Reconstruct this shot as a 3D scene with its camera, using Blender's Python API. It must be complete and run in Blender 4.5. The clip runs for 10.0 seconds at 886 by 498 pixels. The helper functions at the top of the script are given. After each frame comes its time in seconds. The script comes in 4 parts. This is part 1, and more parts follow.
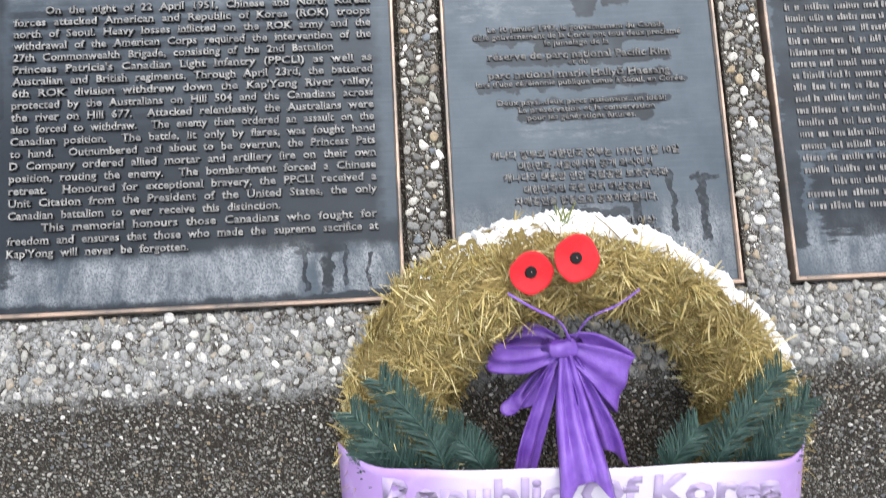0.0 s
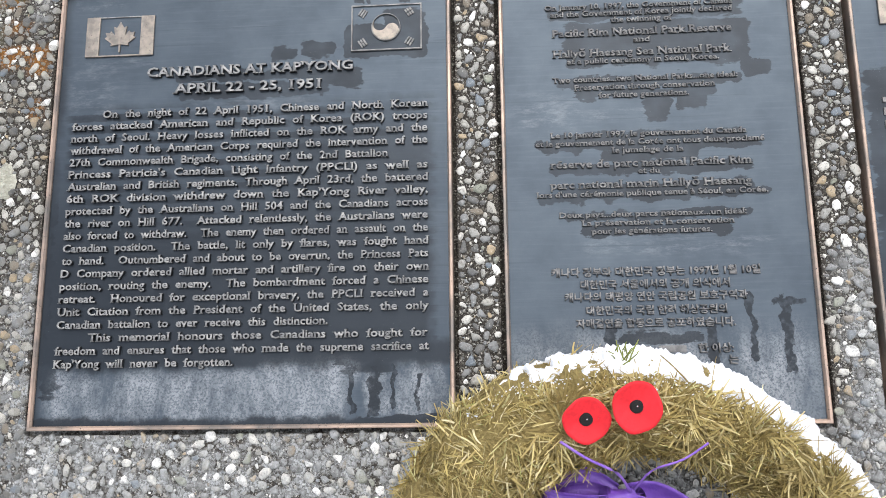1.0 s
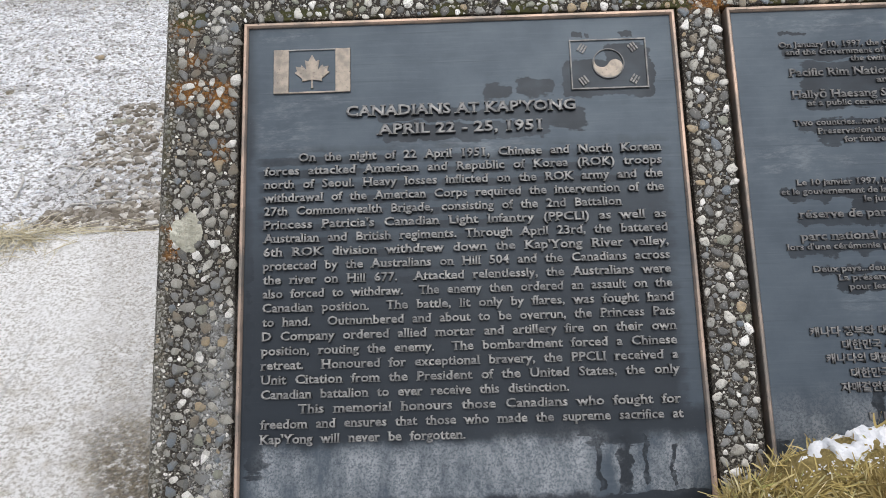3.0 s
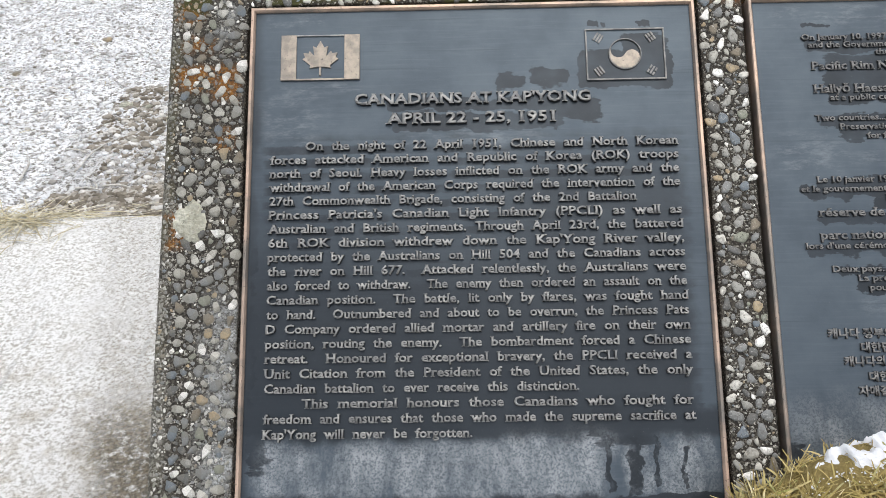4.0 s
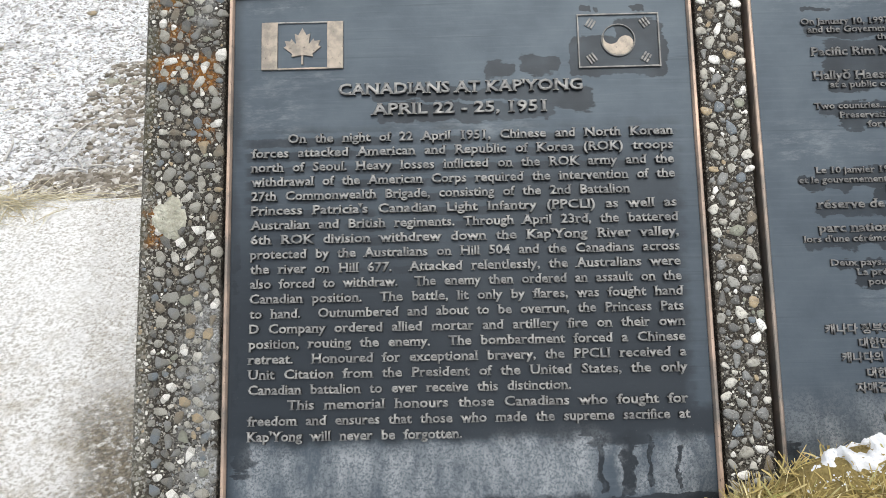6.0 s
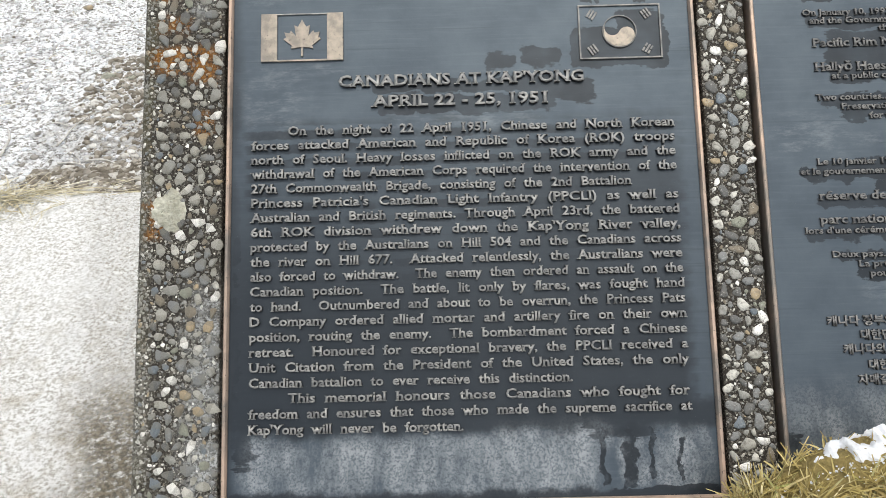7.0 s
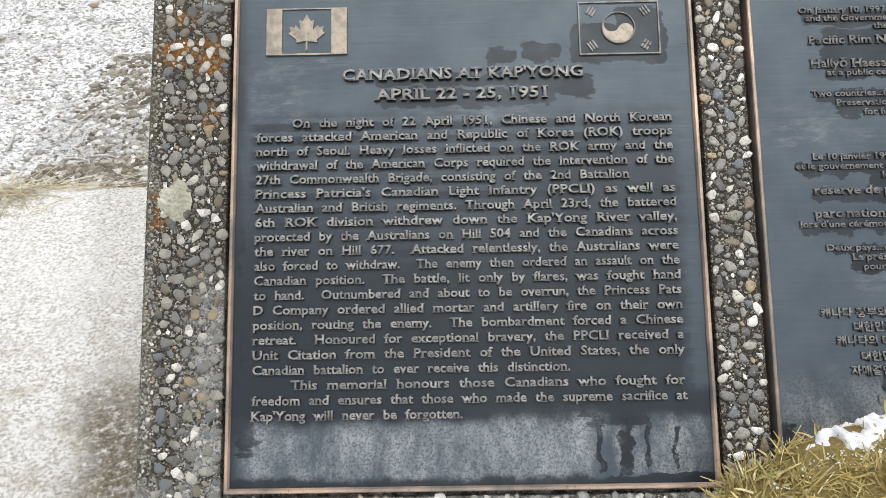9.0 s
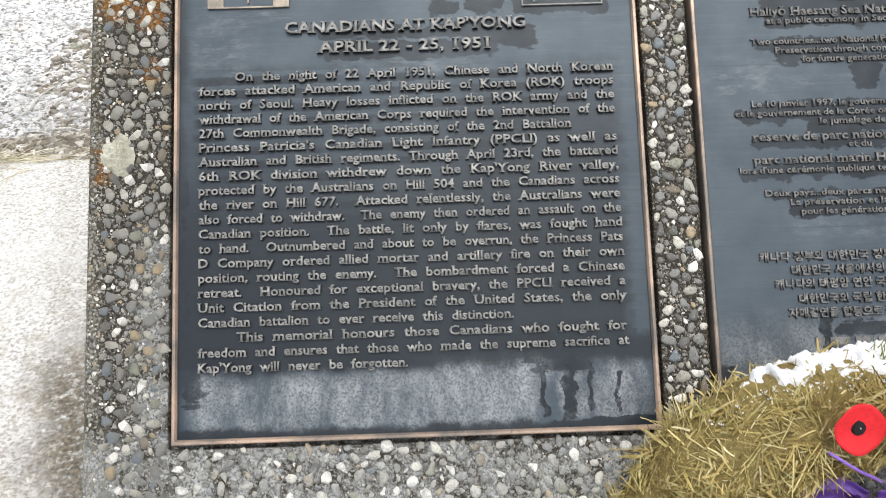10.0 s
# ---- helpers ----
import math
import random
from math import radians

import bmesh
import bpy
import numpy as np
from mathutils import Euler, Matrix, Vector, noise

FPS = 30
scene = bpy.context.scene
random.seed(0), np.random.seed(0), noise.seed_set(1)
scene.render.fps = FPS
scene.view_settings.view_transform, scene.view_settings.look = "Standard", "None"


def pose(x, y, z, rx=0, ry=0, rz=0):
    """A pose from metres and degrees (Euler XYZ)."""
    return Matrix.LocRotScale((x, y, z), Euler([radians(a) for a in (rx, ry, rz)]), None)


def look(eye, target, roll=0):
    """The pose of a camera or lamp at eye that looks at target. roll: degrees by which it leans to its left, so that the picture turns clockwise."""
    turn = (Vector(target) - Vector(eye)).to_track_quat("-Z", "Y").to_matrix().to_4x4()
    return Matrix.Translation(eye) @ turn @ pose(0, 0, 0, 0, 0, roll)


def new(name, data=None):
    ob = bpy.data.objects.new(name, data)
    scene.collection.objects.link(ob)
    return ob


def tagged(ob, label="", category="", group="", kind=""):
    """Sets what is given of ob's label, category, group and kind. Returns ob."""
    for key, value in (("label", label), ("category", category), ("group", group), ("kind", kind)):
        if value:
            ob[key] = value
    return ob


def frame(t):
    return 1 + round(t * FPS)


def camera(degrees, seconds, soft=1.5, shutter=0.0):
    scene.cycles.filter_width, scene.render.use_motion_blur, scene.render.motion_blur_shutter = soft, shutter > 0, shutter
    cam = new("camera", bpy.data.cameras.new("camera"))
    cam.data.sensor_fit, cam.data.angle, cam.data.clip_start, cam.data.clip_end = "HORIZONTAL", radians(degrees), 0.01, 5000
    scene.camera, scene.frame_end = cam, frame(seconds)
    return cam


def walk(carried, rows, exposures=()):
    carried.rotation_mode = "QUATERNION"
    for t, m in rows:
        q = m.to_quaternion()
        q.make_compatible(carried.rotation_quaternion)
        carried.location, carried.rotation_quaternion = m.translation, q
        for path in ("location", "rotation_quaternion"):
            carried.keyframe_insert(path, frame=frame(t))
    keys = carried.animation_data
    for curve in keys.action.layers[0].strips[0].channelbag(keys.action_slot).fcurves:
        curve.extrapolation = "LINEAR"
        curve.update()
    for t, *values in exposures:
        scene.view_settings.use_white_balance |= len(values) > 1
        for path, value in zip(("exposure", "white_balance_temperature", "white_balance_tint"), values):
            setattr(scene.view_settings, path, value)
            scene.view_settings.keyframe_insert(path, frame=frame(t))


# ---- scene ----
# The world: z up, ground at 0. The sloping face of the plinth has its own frame:
# x along the face, y into it, z up the slope, zero at the first plaque's top corner.
SLOPE = pose(0, 0, 0.72, -44, 0, 0)
cam = camera(55.2, 10.0, soft=0.8, shutter=0.3)
PATH = [
    (0.0, (0.471, -0.932, -0.608), (0.541, 1.040, -0.279), -3.0),
    (0.2, (0.462, -0.929, -0.571), (0.535, 1.046, -0.222), -2.5),
    (0.5, (0.466, -0.907, -0.534), (0.434, 1.054, -0.140), -1.2),
    (1.0, (0.515, -0.892, -0.498), (0.371, 1.064, -0.106), -0.6),
    (1.5, (0.522, -0.889, -0.492), (0.360, 1.062, -0.086), -0.5),
    (2.0, (0.468, -0.895, -0.493), (0.253, 1.044, -0.055), 0.4),
    (2.2, (0.417, -0.889, -0.483), (0.206, 1.061, -0.016), 0.6),
    (2.5, (0.288, -0.854, -0.462), (0.209, 1.086, 0.018), -0.6),
    (2.7, (0.220, -0.848, -0.442), (0.198, 1.101, 0.004), -1.8),
    (4.0, (0.214, -0.817, -0.421), (0.174, 1.145, -0.034), -0.7),
    (4.5, (0.222, -0.803, -0.406), (0.180, 1.166, -0.060), -1.3),
    (5.0, (0.226, -0.800, -0.394), (0.201, 1.174, -0.074), -1.4),
    (5.5, (0.223, -0.800, -0.390), (0.192, 1.175, -0.073), -1.1),
    (7.0, (0.217, -0.795, -0.393), (0.194, 1.182, -0.091), -1.3),
    (7.5, (0.213, -0.802, -0.398), (0.199, 1.174, -0.090), -1.2),
    (8.0, (0.213, -0.805, -0.400), (0.198, 1.171, -0.090), -1.1),
    (8.5, (0.217, -0.805, -0.403), (0.200, 1.171, -0.095), -1.0),
    (9.0, (0.218, -0.808, -0.405), (0.191, 1.168, -0.100), -0.9),
    (9.5, (0.215, -0.806, -0.405), (0.231, 1.172, -0.109), -0.9),
    (9.8, (0.228, -0.807, -0.422), (0.275, 1.173, -0.152), -1.4),
    (10.0, (0.253, -0.809, -0.436), (0.269, 1.174, -0.176), -1.9),
]
walk(cam, [(t, SLOPE @ look(eye, target, roll)) for t, eye, target, roll in PATH],
     exposures=[(0.0, 0.95, 6500, 10), (0.5, 0.88, 6450, 10), (1.5, 0.73, 6400, 10), (2.0, 0.52, 6450, 10), (2.5, 0.15, 6450, 10), (2.7, 0.15, 6500, 10), (4.0, 0.42, 6550, 8),
                (5.5, 0.5, 6600, 7), (7.5, 0.48, 6750, 6), (9.5, 0.46, 6750, 7), (10.0, 0.66, 6750, 7)])

# ---- light: a bright overcast winter sky ----
world = bpy.data.worlds.new("overcast_sky")
scene.world = world
world.use_nodes = True
wn, wl = world.node_tree.nodes, world.node_tree.links
sky = wn.new("ShaderNodeTexSky")
sky.sky_type, sky.sun_disc = "NISHITA", False
sky.sun_elevation, sky.sun_rotation = radians(70), radians(160)
sky.dust_density = 3.0
grey = wn.new("ShaderNodeHueSaturation")
grey.inputs["Saturation"].default_value = 0.45
back = wn["Background"]
back.inputs["Strength"].default_value = 0.15
wl.new(sky.outputs[0], grey.inputs["Color"])
wl.new(grey.outputs[0], back.inputs["Color"])
sun = new("sun", bpy.data.lights.new("sun", "SUN"))
sun.data.energy, sun.data.angle, sun.data.color = 1.0, radians(60), (1.0, 0.97, 0.93)
sun.matrix_world = look((0.6, 0.5, 5.0), (0, 0, 0))


# ---- node helpers ----
class Nodes:
    """A principled material and short ways to wire it."""

    def __init__(self, name, rough=0.6, metal=0.0):
        self.m = bpy.data.materials.new(name)
        self.m.use_nodes = True
        self.t = self.m.node_tree
        self.b = self.t.nodes["Principled BSDF"]
        self.b.inputs["Roughness"].default_value = rough
        self.b.inputs["Metallic"].default_value = metal
        self.co = self.t.nodes.new("ShaderNodeTexCoord").outputs["Object"]

    def put(self, sock, v):
        if isinstance(v, bpy.types.NodeSocket):
            self.t.links.new(v, sock)
        elif isinstance(v, tuple) and len(v) == 3 and sock.type == "RGBA":
            sock.default_value = (*v, 1)
        else:
            sock.default_value = v

    def noise(self, scale, detail=4, rough=0.55, co=None, out=0):
        n = self.t.nodes.new("ShaderNodeTexNoise")
        self.put(n.inputs["Vector"], co or self.co)
        n.inputs["Scale"].default_value, n.inputs["Detail"].default_value = scale, detail
        n.inputs["Roughness"].default_value = rough
        return n.outputs[out]

    def cells(self, scale, feature="F1", out="Distance", co=None):
        n = self.t.nodes.new("ShaderNodeTexVoronoi")
        n.feature = feature
        self.put(n.inputs["Vector"], co or self.co)
        n.inputs["Scale"].default_value = scale
        return n.outputs[out]

    def stretch(self, sx, sy, sz, co=None):
        n = self.t.nodes.new("ShaderNodeMapping")
        self.put(n.inputs["Vector"], co or self.co)
        n.inputs["Scale"].default_value = (sx, sy, sz)
        return n.outputs[0]

    def calc(self, op, a, b=0.0):
        n = self.t.nodes.new("ShaderNodeMath")
        n.operation = op
        self.put(n.inputs[0], a)
        self.put(n.inputs[1], b)
        return n.outputs[0]

    def span(self, v, a, b, lo=0.0, hi=1.0):
        n = self.t.nodes.new("ShaderNodeMapRange")
        n.interpolation_type = "SMOOTHSTEP"
        self.put(n.inputs[0], v)
        for i, x in enumerate((a, b, lo, hi)):
            self.put(n.inputs[1 + i], x)
        return n.outputs[0]

    def mix(self, f, a, b):
        n = self.t.nodes.new("ShaderNodeMix")
        n.data_type = "RGBA"
        self.put(n.inputs[0], f)
        self.put(n.inputs[6], a)
        self.put(n.inputs[7], b)
        return n.outputs[2]

    def ramp(self, f, stops, step=False):
        n = self.t.nodes.new("ShaderNodeValToRGB")
        self.put(n.inputs[0], f)
        r = n.color_ramp
        r.interpolation = "CONSTANT" if step else "LINEAR"
        while len(r.elements) < len(stops):
            r.elements.new(0.5)
        for e, (p, c) in zip(r.elements, stops):
            e.position, e.color = p, (*c, 1)
        return n.outputs[0]

    def axes(self, co=None):
        n = self.t.nodes.new("ShaderNodeSeparateXYZ")
        self.put(n.inputs[0], co or self.co)
        return n.outputs

    def warped(self, amount, scale, detail=3, co=None):
        """Coordinates pushed about by noise."""
        n = self.noise(scale, detail, co=co, out=1)
        v = self.t.nodes.new("ShaderNodeVectorMath")
        v.operation = "MULTIPLY_ADD"
        self.put(v.inputs[0], n)
        v.inputs[1].default_value = (amount,) * 3
        self.put(v.inputs[2], co or self.co)
        w = self.t.nodes.new("ShaderNodeVectorMath")
        self.put(w.inputs[0], v.outputs[0])
        w.inputs[1].default_value = (-amount / 2,) * 3
        return w.outputs[0]

    def patch(self, ax, x0, x1, z0, z1, soft):
        """1 inside a box of x and z, 0 outside."""
        f = self.span(ax[0], x0 - soft, x0 + soft)
        f = self.calc("MULTIPLY", f, self.span(ax[0], x1 - soft, x1 + soft, 1, 0))
        f = self.calc("MULTIPLY", f, self.span(ax[2], z0 - soft, z0 + soft))
        return self.calc("MULTIPLY", f, self.span(ax[2], z1 - soft, z1 + soft, 1, 0))

    def either(self, masks):
        f = masks[0]
        for g in masks[1:]:
            f = self.calc("MAXIMUM", f, g)
        return f

    def done(self, colour, rough=None, bump=None, strength=0.3, dist=0.001, metal=None):
        self.put(self.b.inputs["Base Color"], colour)
        if rough is not None:
            self.put(self.b.inputs["Roughness"], rough)
        if metal is not None:
            self.put(self.b.inputs["Metallic"], metal)
        if bump is not None:
            n = self.t.nodes.new("ShaderNodeBump")
            n.inputs["Strength"].default_value, n.inputs["Distance"].default_value = strength, dist
            self.put(n.inputs["Height"], bump)
            self.t.links.new(n.outputs[0], self.b.inputs["Normal"])
        return self.m

    def island(self):
        return self.t.nodes.new("ShaderNodeNewGeometry").outputs["Random Per Island"]

    def own(self):
        return self.t.nodes.new("ShaderNodeObjectInfo").outputs["Random"]


# ---- materials ----
def weathering(n):
    """Masks shared by the cement and its stones: lime wash, orange lichen and the worn outer edge."""
    ax = n.axes(n.warped(0.03, 22))
    lime = n.either([n.patch(ax, -0.035, 0.02, -0.56, -0.30, 0.018), n.patch(ax, -0.2, 1.6, -0.606, -0.5, 0.014),
                     n.patch(ax, 0.86, 0.92, -0.56, -0.33, 0.02), n.patch(ax, -0.032, -0.018, -0.03, 0.02, 0.012)])
    fine = n.axes(n.warped(0.022, 60, 5))
    rust = n.either([n.patch(fine, -0.078, -0.035, -0.088, -0.062, 0.006), n.patch(fine, -0.07, -0.04, -0.045, -0.03, 0.006), n.patch(fine, -0.035, -0.012, -0.10, -0.062, 0.006),
                     n.patch(fine, -0.03, -0.014, -0.152, -0.13, 0.006), n.patch(fine, -0.08, -0.05, -0.012, 0.012, 0.006), n.patch(fine, -0.078, -0.062, -0.255, -0.215, 0.006),
                     n.patch(fine, 0.455, 0.52, 0.0, 0.03, 0.01)])
    rust = n.calc("MULTIPLY", rust, n.span(n.noise(130, 7, 0.75), 0.43, 0.51))
    edge = n.calc("MULTIPLY", n.span(ax[0], -0.066, -0.078), n.span(n.noise(26, 5, 0.65), 0.34, 0.5))
    return ax, lime, rust, edge


def concrete_mat():
    n = Nodes("exposed_aggregate_cement", 0.9)
    ax, lime, rust, edge = weathering(n)
    grit = n.cells(620, out="Color")
    tone = n.axes(grit)[0]
    fine = n.ramp(tone, [(0.0, (0.014, 0.012, 0.010)), (0.5, (0.036, 0.030, 0.023)), (0.78, (0.095, 0.086, 0.070)), (0.90, (0.20, 0.19, 0.165)), (1.0, (0.50, 0.48, 0.43))])
    c = n.mix(n.span(n.noise(14, 5), 0.35, 0.7, 0, 0.6), fine, n.ramp(tone, [(0.0, (0.022, 0.017, 0.012)), (0.8, (0.048, 0.040, 0.030)), (1.0, (0.15, 0.14, 0.12))]))
    # pale fine crust on the worn outer edge, greenish brown lower down
    crust = n.ramp(tone, [(0.0, (0.06, 0.055, 0.042)), (0.5, (0.16, 0.15, 0.125)), (0.8, (0.26, 0.25, 0.22)), (1.0, (0.58, 0.57, 0.53))])
    c = n.mix(n.calc("MULTIPLY", edge, 0.8), c, n.mix(n.span(n.noise(11, 4), 0.45, 0.62), crust, (0.085, 0.075, 0.04)))
    # pale lime wash beside and below the plaques
    lime = n.calc("MULTIPLY", lime, n.span(n.noise(60, 6, 0.7), 0.38, 0.62))
    c = n.mix(lime, c, n.mix(n.span(n.noise(420, 5, 0.75), 0.40, 0.58), (0.13, 0.13, 0.12), (0.42, 0.43, 0.43)))
    c = n.mix(rust, c, n.mix(n.span(n.noise(300, 3), 0.35, 0.65), (0.11, 0.042, 0.008), (0.27, 0.115, 0.016)))
    moss = n.calc("MULTIPLY", n.patch(ax, -0.12, 1.5, 0.001, 0.02, 0.006), n.span(n.noise(40, 3), 0.45, 0.6))
    c = n.mix(moss, c, (0.05, 0.05, 0.012))
    return n.done(c, bump=n.calc("ADD", n.axes(grit)[1], n.noise(150, 5)), strength=0.8, dist=0.002)


PEBBLE_STOPS = [(0.0, (0.12, 0.12, 0.115)), (0.10, (0.23, 0.235, 0.23)), (0.28, (0.33, 0.325, 0.295)), (0.42, (0.22, 0.185, 0.135)), (0.49, (0.43, 0.415, 0.365)),
                (0.63, (0.17, 0.20, 0.225)), (0.69, (0.64, 0.62, 0.56)), (0.80, (0.41, 0.32, 0.20)), (0.85, (0.27, 0.28, 0.22)), (0.89, (0.90, 0.88, 0.83))]


def pebble_mat(name, joined, stops=PEBBLE_STOPS):
    n = Nodes(name, 0.58)
    r = n.island() if joined else n.own()
    c = n.ramp(r, stops, True)
    c = n.mix(n.span(n.noise(170, 7, 0.75), 0.46, 0.72, 0, 0.8), c, (0.13, 0.12, 0.10))
    c = n.mix(n.span(n.noise(620, 4), 0.56, 0.70, 0, 0.6), c, (0.50, 0.49, 0.46))
    c = n.mix(n.span(n.noise(420, 5, 0.7), 0.55, 0.68, 0, 0.85), c, (0.045, 0.040, 0.034))
    ax, lime, rust, edge = weathering(n)
    lime = n.calc("MULTIPLY", lime, n.span(n.noise(90, 6, 0.75), 0.36, 0.62, 0, 0.75))
    c = n.mix(lime, c, n.mix(n.span(n.noise(260, 4), 0.4, 0.6), (0.24, 0.245, 0.235), (0.38, 0.39, 0.385)))
    c = n.mix(n.calc("MULTIPLY", rust, n.span(n.noise(200, 5), 0.44, 0.56, 0, 0.75)), c, (0.25, 0.11, 0.02))
    c = n.mix(n.calc("MULTIPLY", edge, n.span(n.noise(330, 5, 0.7), 0.40, 0.55, 0, 0.75)), c, (0.20, 0.19, 0.155))
    return n.done(c, bump=n.noise(420, 6, 0.65), strength=0.7, dist=0.0012)


def field_mat(name, wet_boxes, film_boxes, drips, scuffs, rows=None, damp=False):
    """Dark patinated bronze: dull where dry, darker and glossier where wet, rubbed paler in scuffs."""
    n = Nodes(name, 0.45, 0.6)
    ax = n.axes(n.warped(0.022, 45, 4))
    base = n.mix(n.span(n.noise(14, 5, 0.6), 0.3, 0.7), (0.050, 0.066, 0.084), (0.074, 0.094, 0.114))
    brush = n.noise(30, 6, 0.65, n.stretch(0.5, 1, 9))
    base = n.mix(n.span(brush, 0.45, 0.85, 0.0, 0.5), base, (0.100, 0.122, 0.142))
    rub = n.calc("MULTIPLY", n.either([n.patch(ax, *b) for b in scuffs]), n.span(n.noise(70, 7, 0.75, n.stretch(0.5, 1, 1.6)), 0.44, 0.70, 0, 0.28))
    base = n.mix(rub, base, (0.26, 0.285, 0.31))
    line = n.calc("MULTIPLY", n.span(n.noise(22, 3, 0.5, n.stretch(0.16, 1, 14)), 0.62, 0.70), 0.35)
    base = n.mix(line, base, (0.035, 0.045, 0.056))
    wet = n.either([n.patch(ax, *b) for b in wet_boxes])
    rag = n.calc("MULTIPLY", n.calc("SUBTRACT", n.noise(40, 7, 0.7, n.stretch(0.28, 1, 3.2)), 0.5), 2.0)
    wet = n.calc("MULTIPLY", n.calc("MULTIPLY", n.span(n.calc("ADD", wet, rag), 0.44, 0.66), n.span(wet, 0.0, 0.12)), n.span(n.noise(18, 3), 0.3, 0.6, 0.6, 0.9))
    thin = n.axes(n.warped(0.02, 70, 6))
    run = n.either([n.patch(thin, *b) for b in drips])
    run = n.calc("MULTIPLY", n.span(run, 0.25, 0.6), n.span(n.noise(120, 4), 0.3, 0.55, 0.55, 0.95))
    film = n.either([n.patch(ax, *b) for b in film_boxes])
    film = n.calc("MULTIPLY", film, n.span(n.noise(26, 6, 0.7, n.stretch(1, 1, 0.4)), 0.3, 0.7))
    film = n.calc("MULTIPLY", film, n.span(n.noise(420, 6, 0.8), 0.42, 0.54, 0.22, 1.0))
    c = n.mix(n.calc("MULTIPLY", film, 0.88), base, (0.36, 0.38, 0.395))
    w = n.calc("MAXIMUM", wet, run)
    if damp:
        # damp deepens gradually down the text
        d = n.axes(n.warped(0.06, 9, 4))
        low = n.calc("MULTIPLY", n.calc("MAXIMUM", n.span(d[2], -0.12, -0.34, 0.0, 0.82), n.calc("MULTIPLY", n.span(d[0], 0.16, 0.30), n.span(d[2], -0.13, -0.21, 0.0, 0.7))), n.span(ax[2], -0.452, -0.436))
        low = n.calc("MULTIPLY", low, n.calc("MAXIMUM", n.span(ax[0], 0.428, 0.446, 1, 0.25), n.span(ax[2], -0.405, -0.42)))
        low = n.calc("MAXIMUM", low, n.span(d[0], 0.02, 0.004, 0.0, 0.7))
        low = n.calc("MAXIMUM", low, n.calc("MULTIPLY", n.span(ax[2], -0.492, -0.499), 0.85))
        w = n.calc("MAXIMUM", w, low)
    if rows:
        # water and soft shadow at the feet of raised lines, both painted dark
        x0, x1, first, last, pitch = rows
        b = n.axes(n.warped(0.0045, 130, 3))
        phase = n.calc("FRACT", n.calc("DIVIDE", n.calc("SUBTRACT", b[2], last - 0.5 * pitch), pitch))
        foot_band = n.span(n.calc("ABSOLUTE", n.calc("SUBTRACT", phase, 0.56)), 0.24, 0.40, 1, 0)
        foot_band = n.calc("MULTIPLY", foot_band, n.patch(ax, x0, x1, last - 0.004, first + 0.012, 0.012))
        w = n.calc("MAXIMUM", w, n.calc("MULTIPLY", foot_band, n.span(n.noise(24, 4), 0.32, 0.58, 0.15, 0.8)))
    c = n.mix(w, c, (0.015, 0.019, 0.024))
    c = n.mix(n.span(n.noise(900, 1), 0.74, 0.80, 0, 0.5), c, (0.10, 0.11, 0.12))
    rough = n.mix(w, n.mix(film, (0.46,) * 3, (0.6,) * 3), (0.38,) * 3)
    return n.done(c, rough=rough, bump=n.calc("ADD", n.noise(500, 3), n.noise(60, 2)), strength=0.14, dist=0.0006)


def bronze_mat(name, dark, light, rough=0.5, metal=0.5, size=70):
    n = Nodes(name, rough, metal)
    c = n.mix(n.span(n.noise(size, 5, 0.65), 0.35, 0.65), dark, light)
    c = n.mix(n.span(n.noise(420, 3), 0.6, 0.75), c, tuple(v * 0.45 for v in dark))
    return n.done(c, bump=n.noise(600, 3), strength=0.15, dist=0.0004)


def plain(name, a, b, scale, rough=0.8, bump=0.3, dist=0.001, **kw):
    n = Nodes(name, rough)
    c = n.mix(n.span(n.noise(scale, 6, 0.6), 0.3, 0.7), a, b)
    c = n.mix(n.span(n.noise(scale * 0.13, 3), 0.45, 0.75), c, tuple(v * 0.8 for v in a))
    return n.done(c, bump=n.noise(scale * 2, 4), strength=bump, dist=dist)


def ground_mat():
    n = Nodes("frosted_gravel_soil", 0.9)
    ax = n.axes(n.warped(0.25, 3, 4))
    grain = n.cells(75, out="Color")
    soil = n.ramp(n.axes(grain)[0], [(0.0, (0.06, 0.055, 0.045)), (0.5, (0.14, 0.125, 0.10)), (1.0, (0.30, 0.28, 0.24))])
    snow = n.span(n.noise(75, 9, 0.8), 0.41, 0.54)
    bare = n.calc("MULTIPLY", n.span(ax[0], -0.95, -0.6), n.span(ax[1], 0.95, 1.5, 1, 0.1))
    bare = n.calc("MAXIMUM", bare, n.calc("MULTIPLY", n.span(ax[1], 2.65, 2.9), n.span(ax[1], 3.3, 3.6, 1, 0)))
    snow = n.calc("MULTIPLY", snow, n.span(n.noise(7, 5, 0.65), 0.30, 0.52, 0.45, 1.0))
    snow = n.calc("MULTIPLY", snow, n.calc("SUBTRACT", 1.0, n.calc("MULTIPLY", bare, 0.6)))
    c = n.mix(snow, soil, (0.84, 0.85, 0.87))
    return n.done(c, bump=n.calc("ADD", n.axes(grain)[1], n.noise(40, 6)), strength=0.7, dist=0.01)


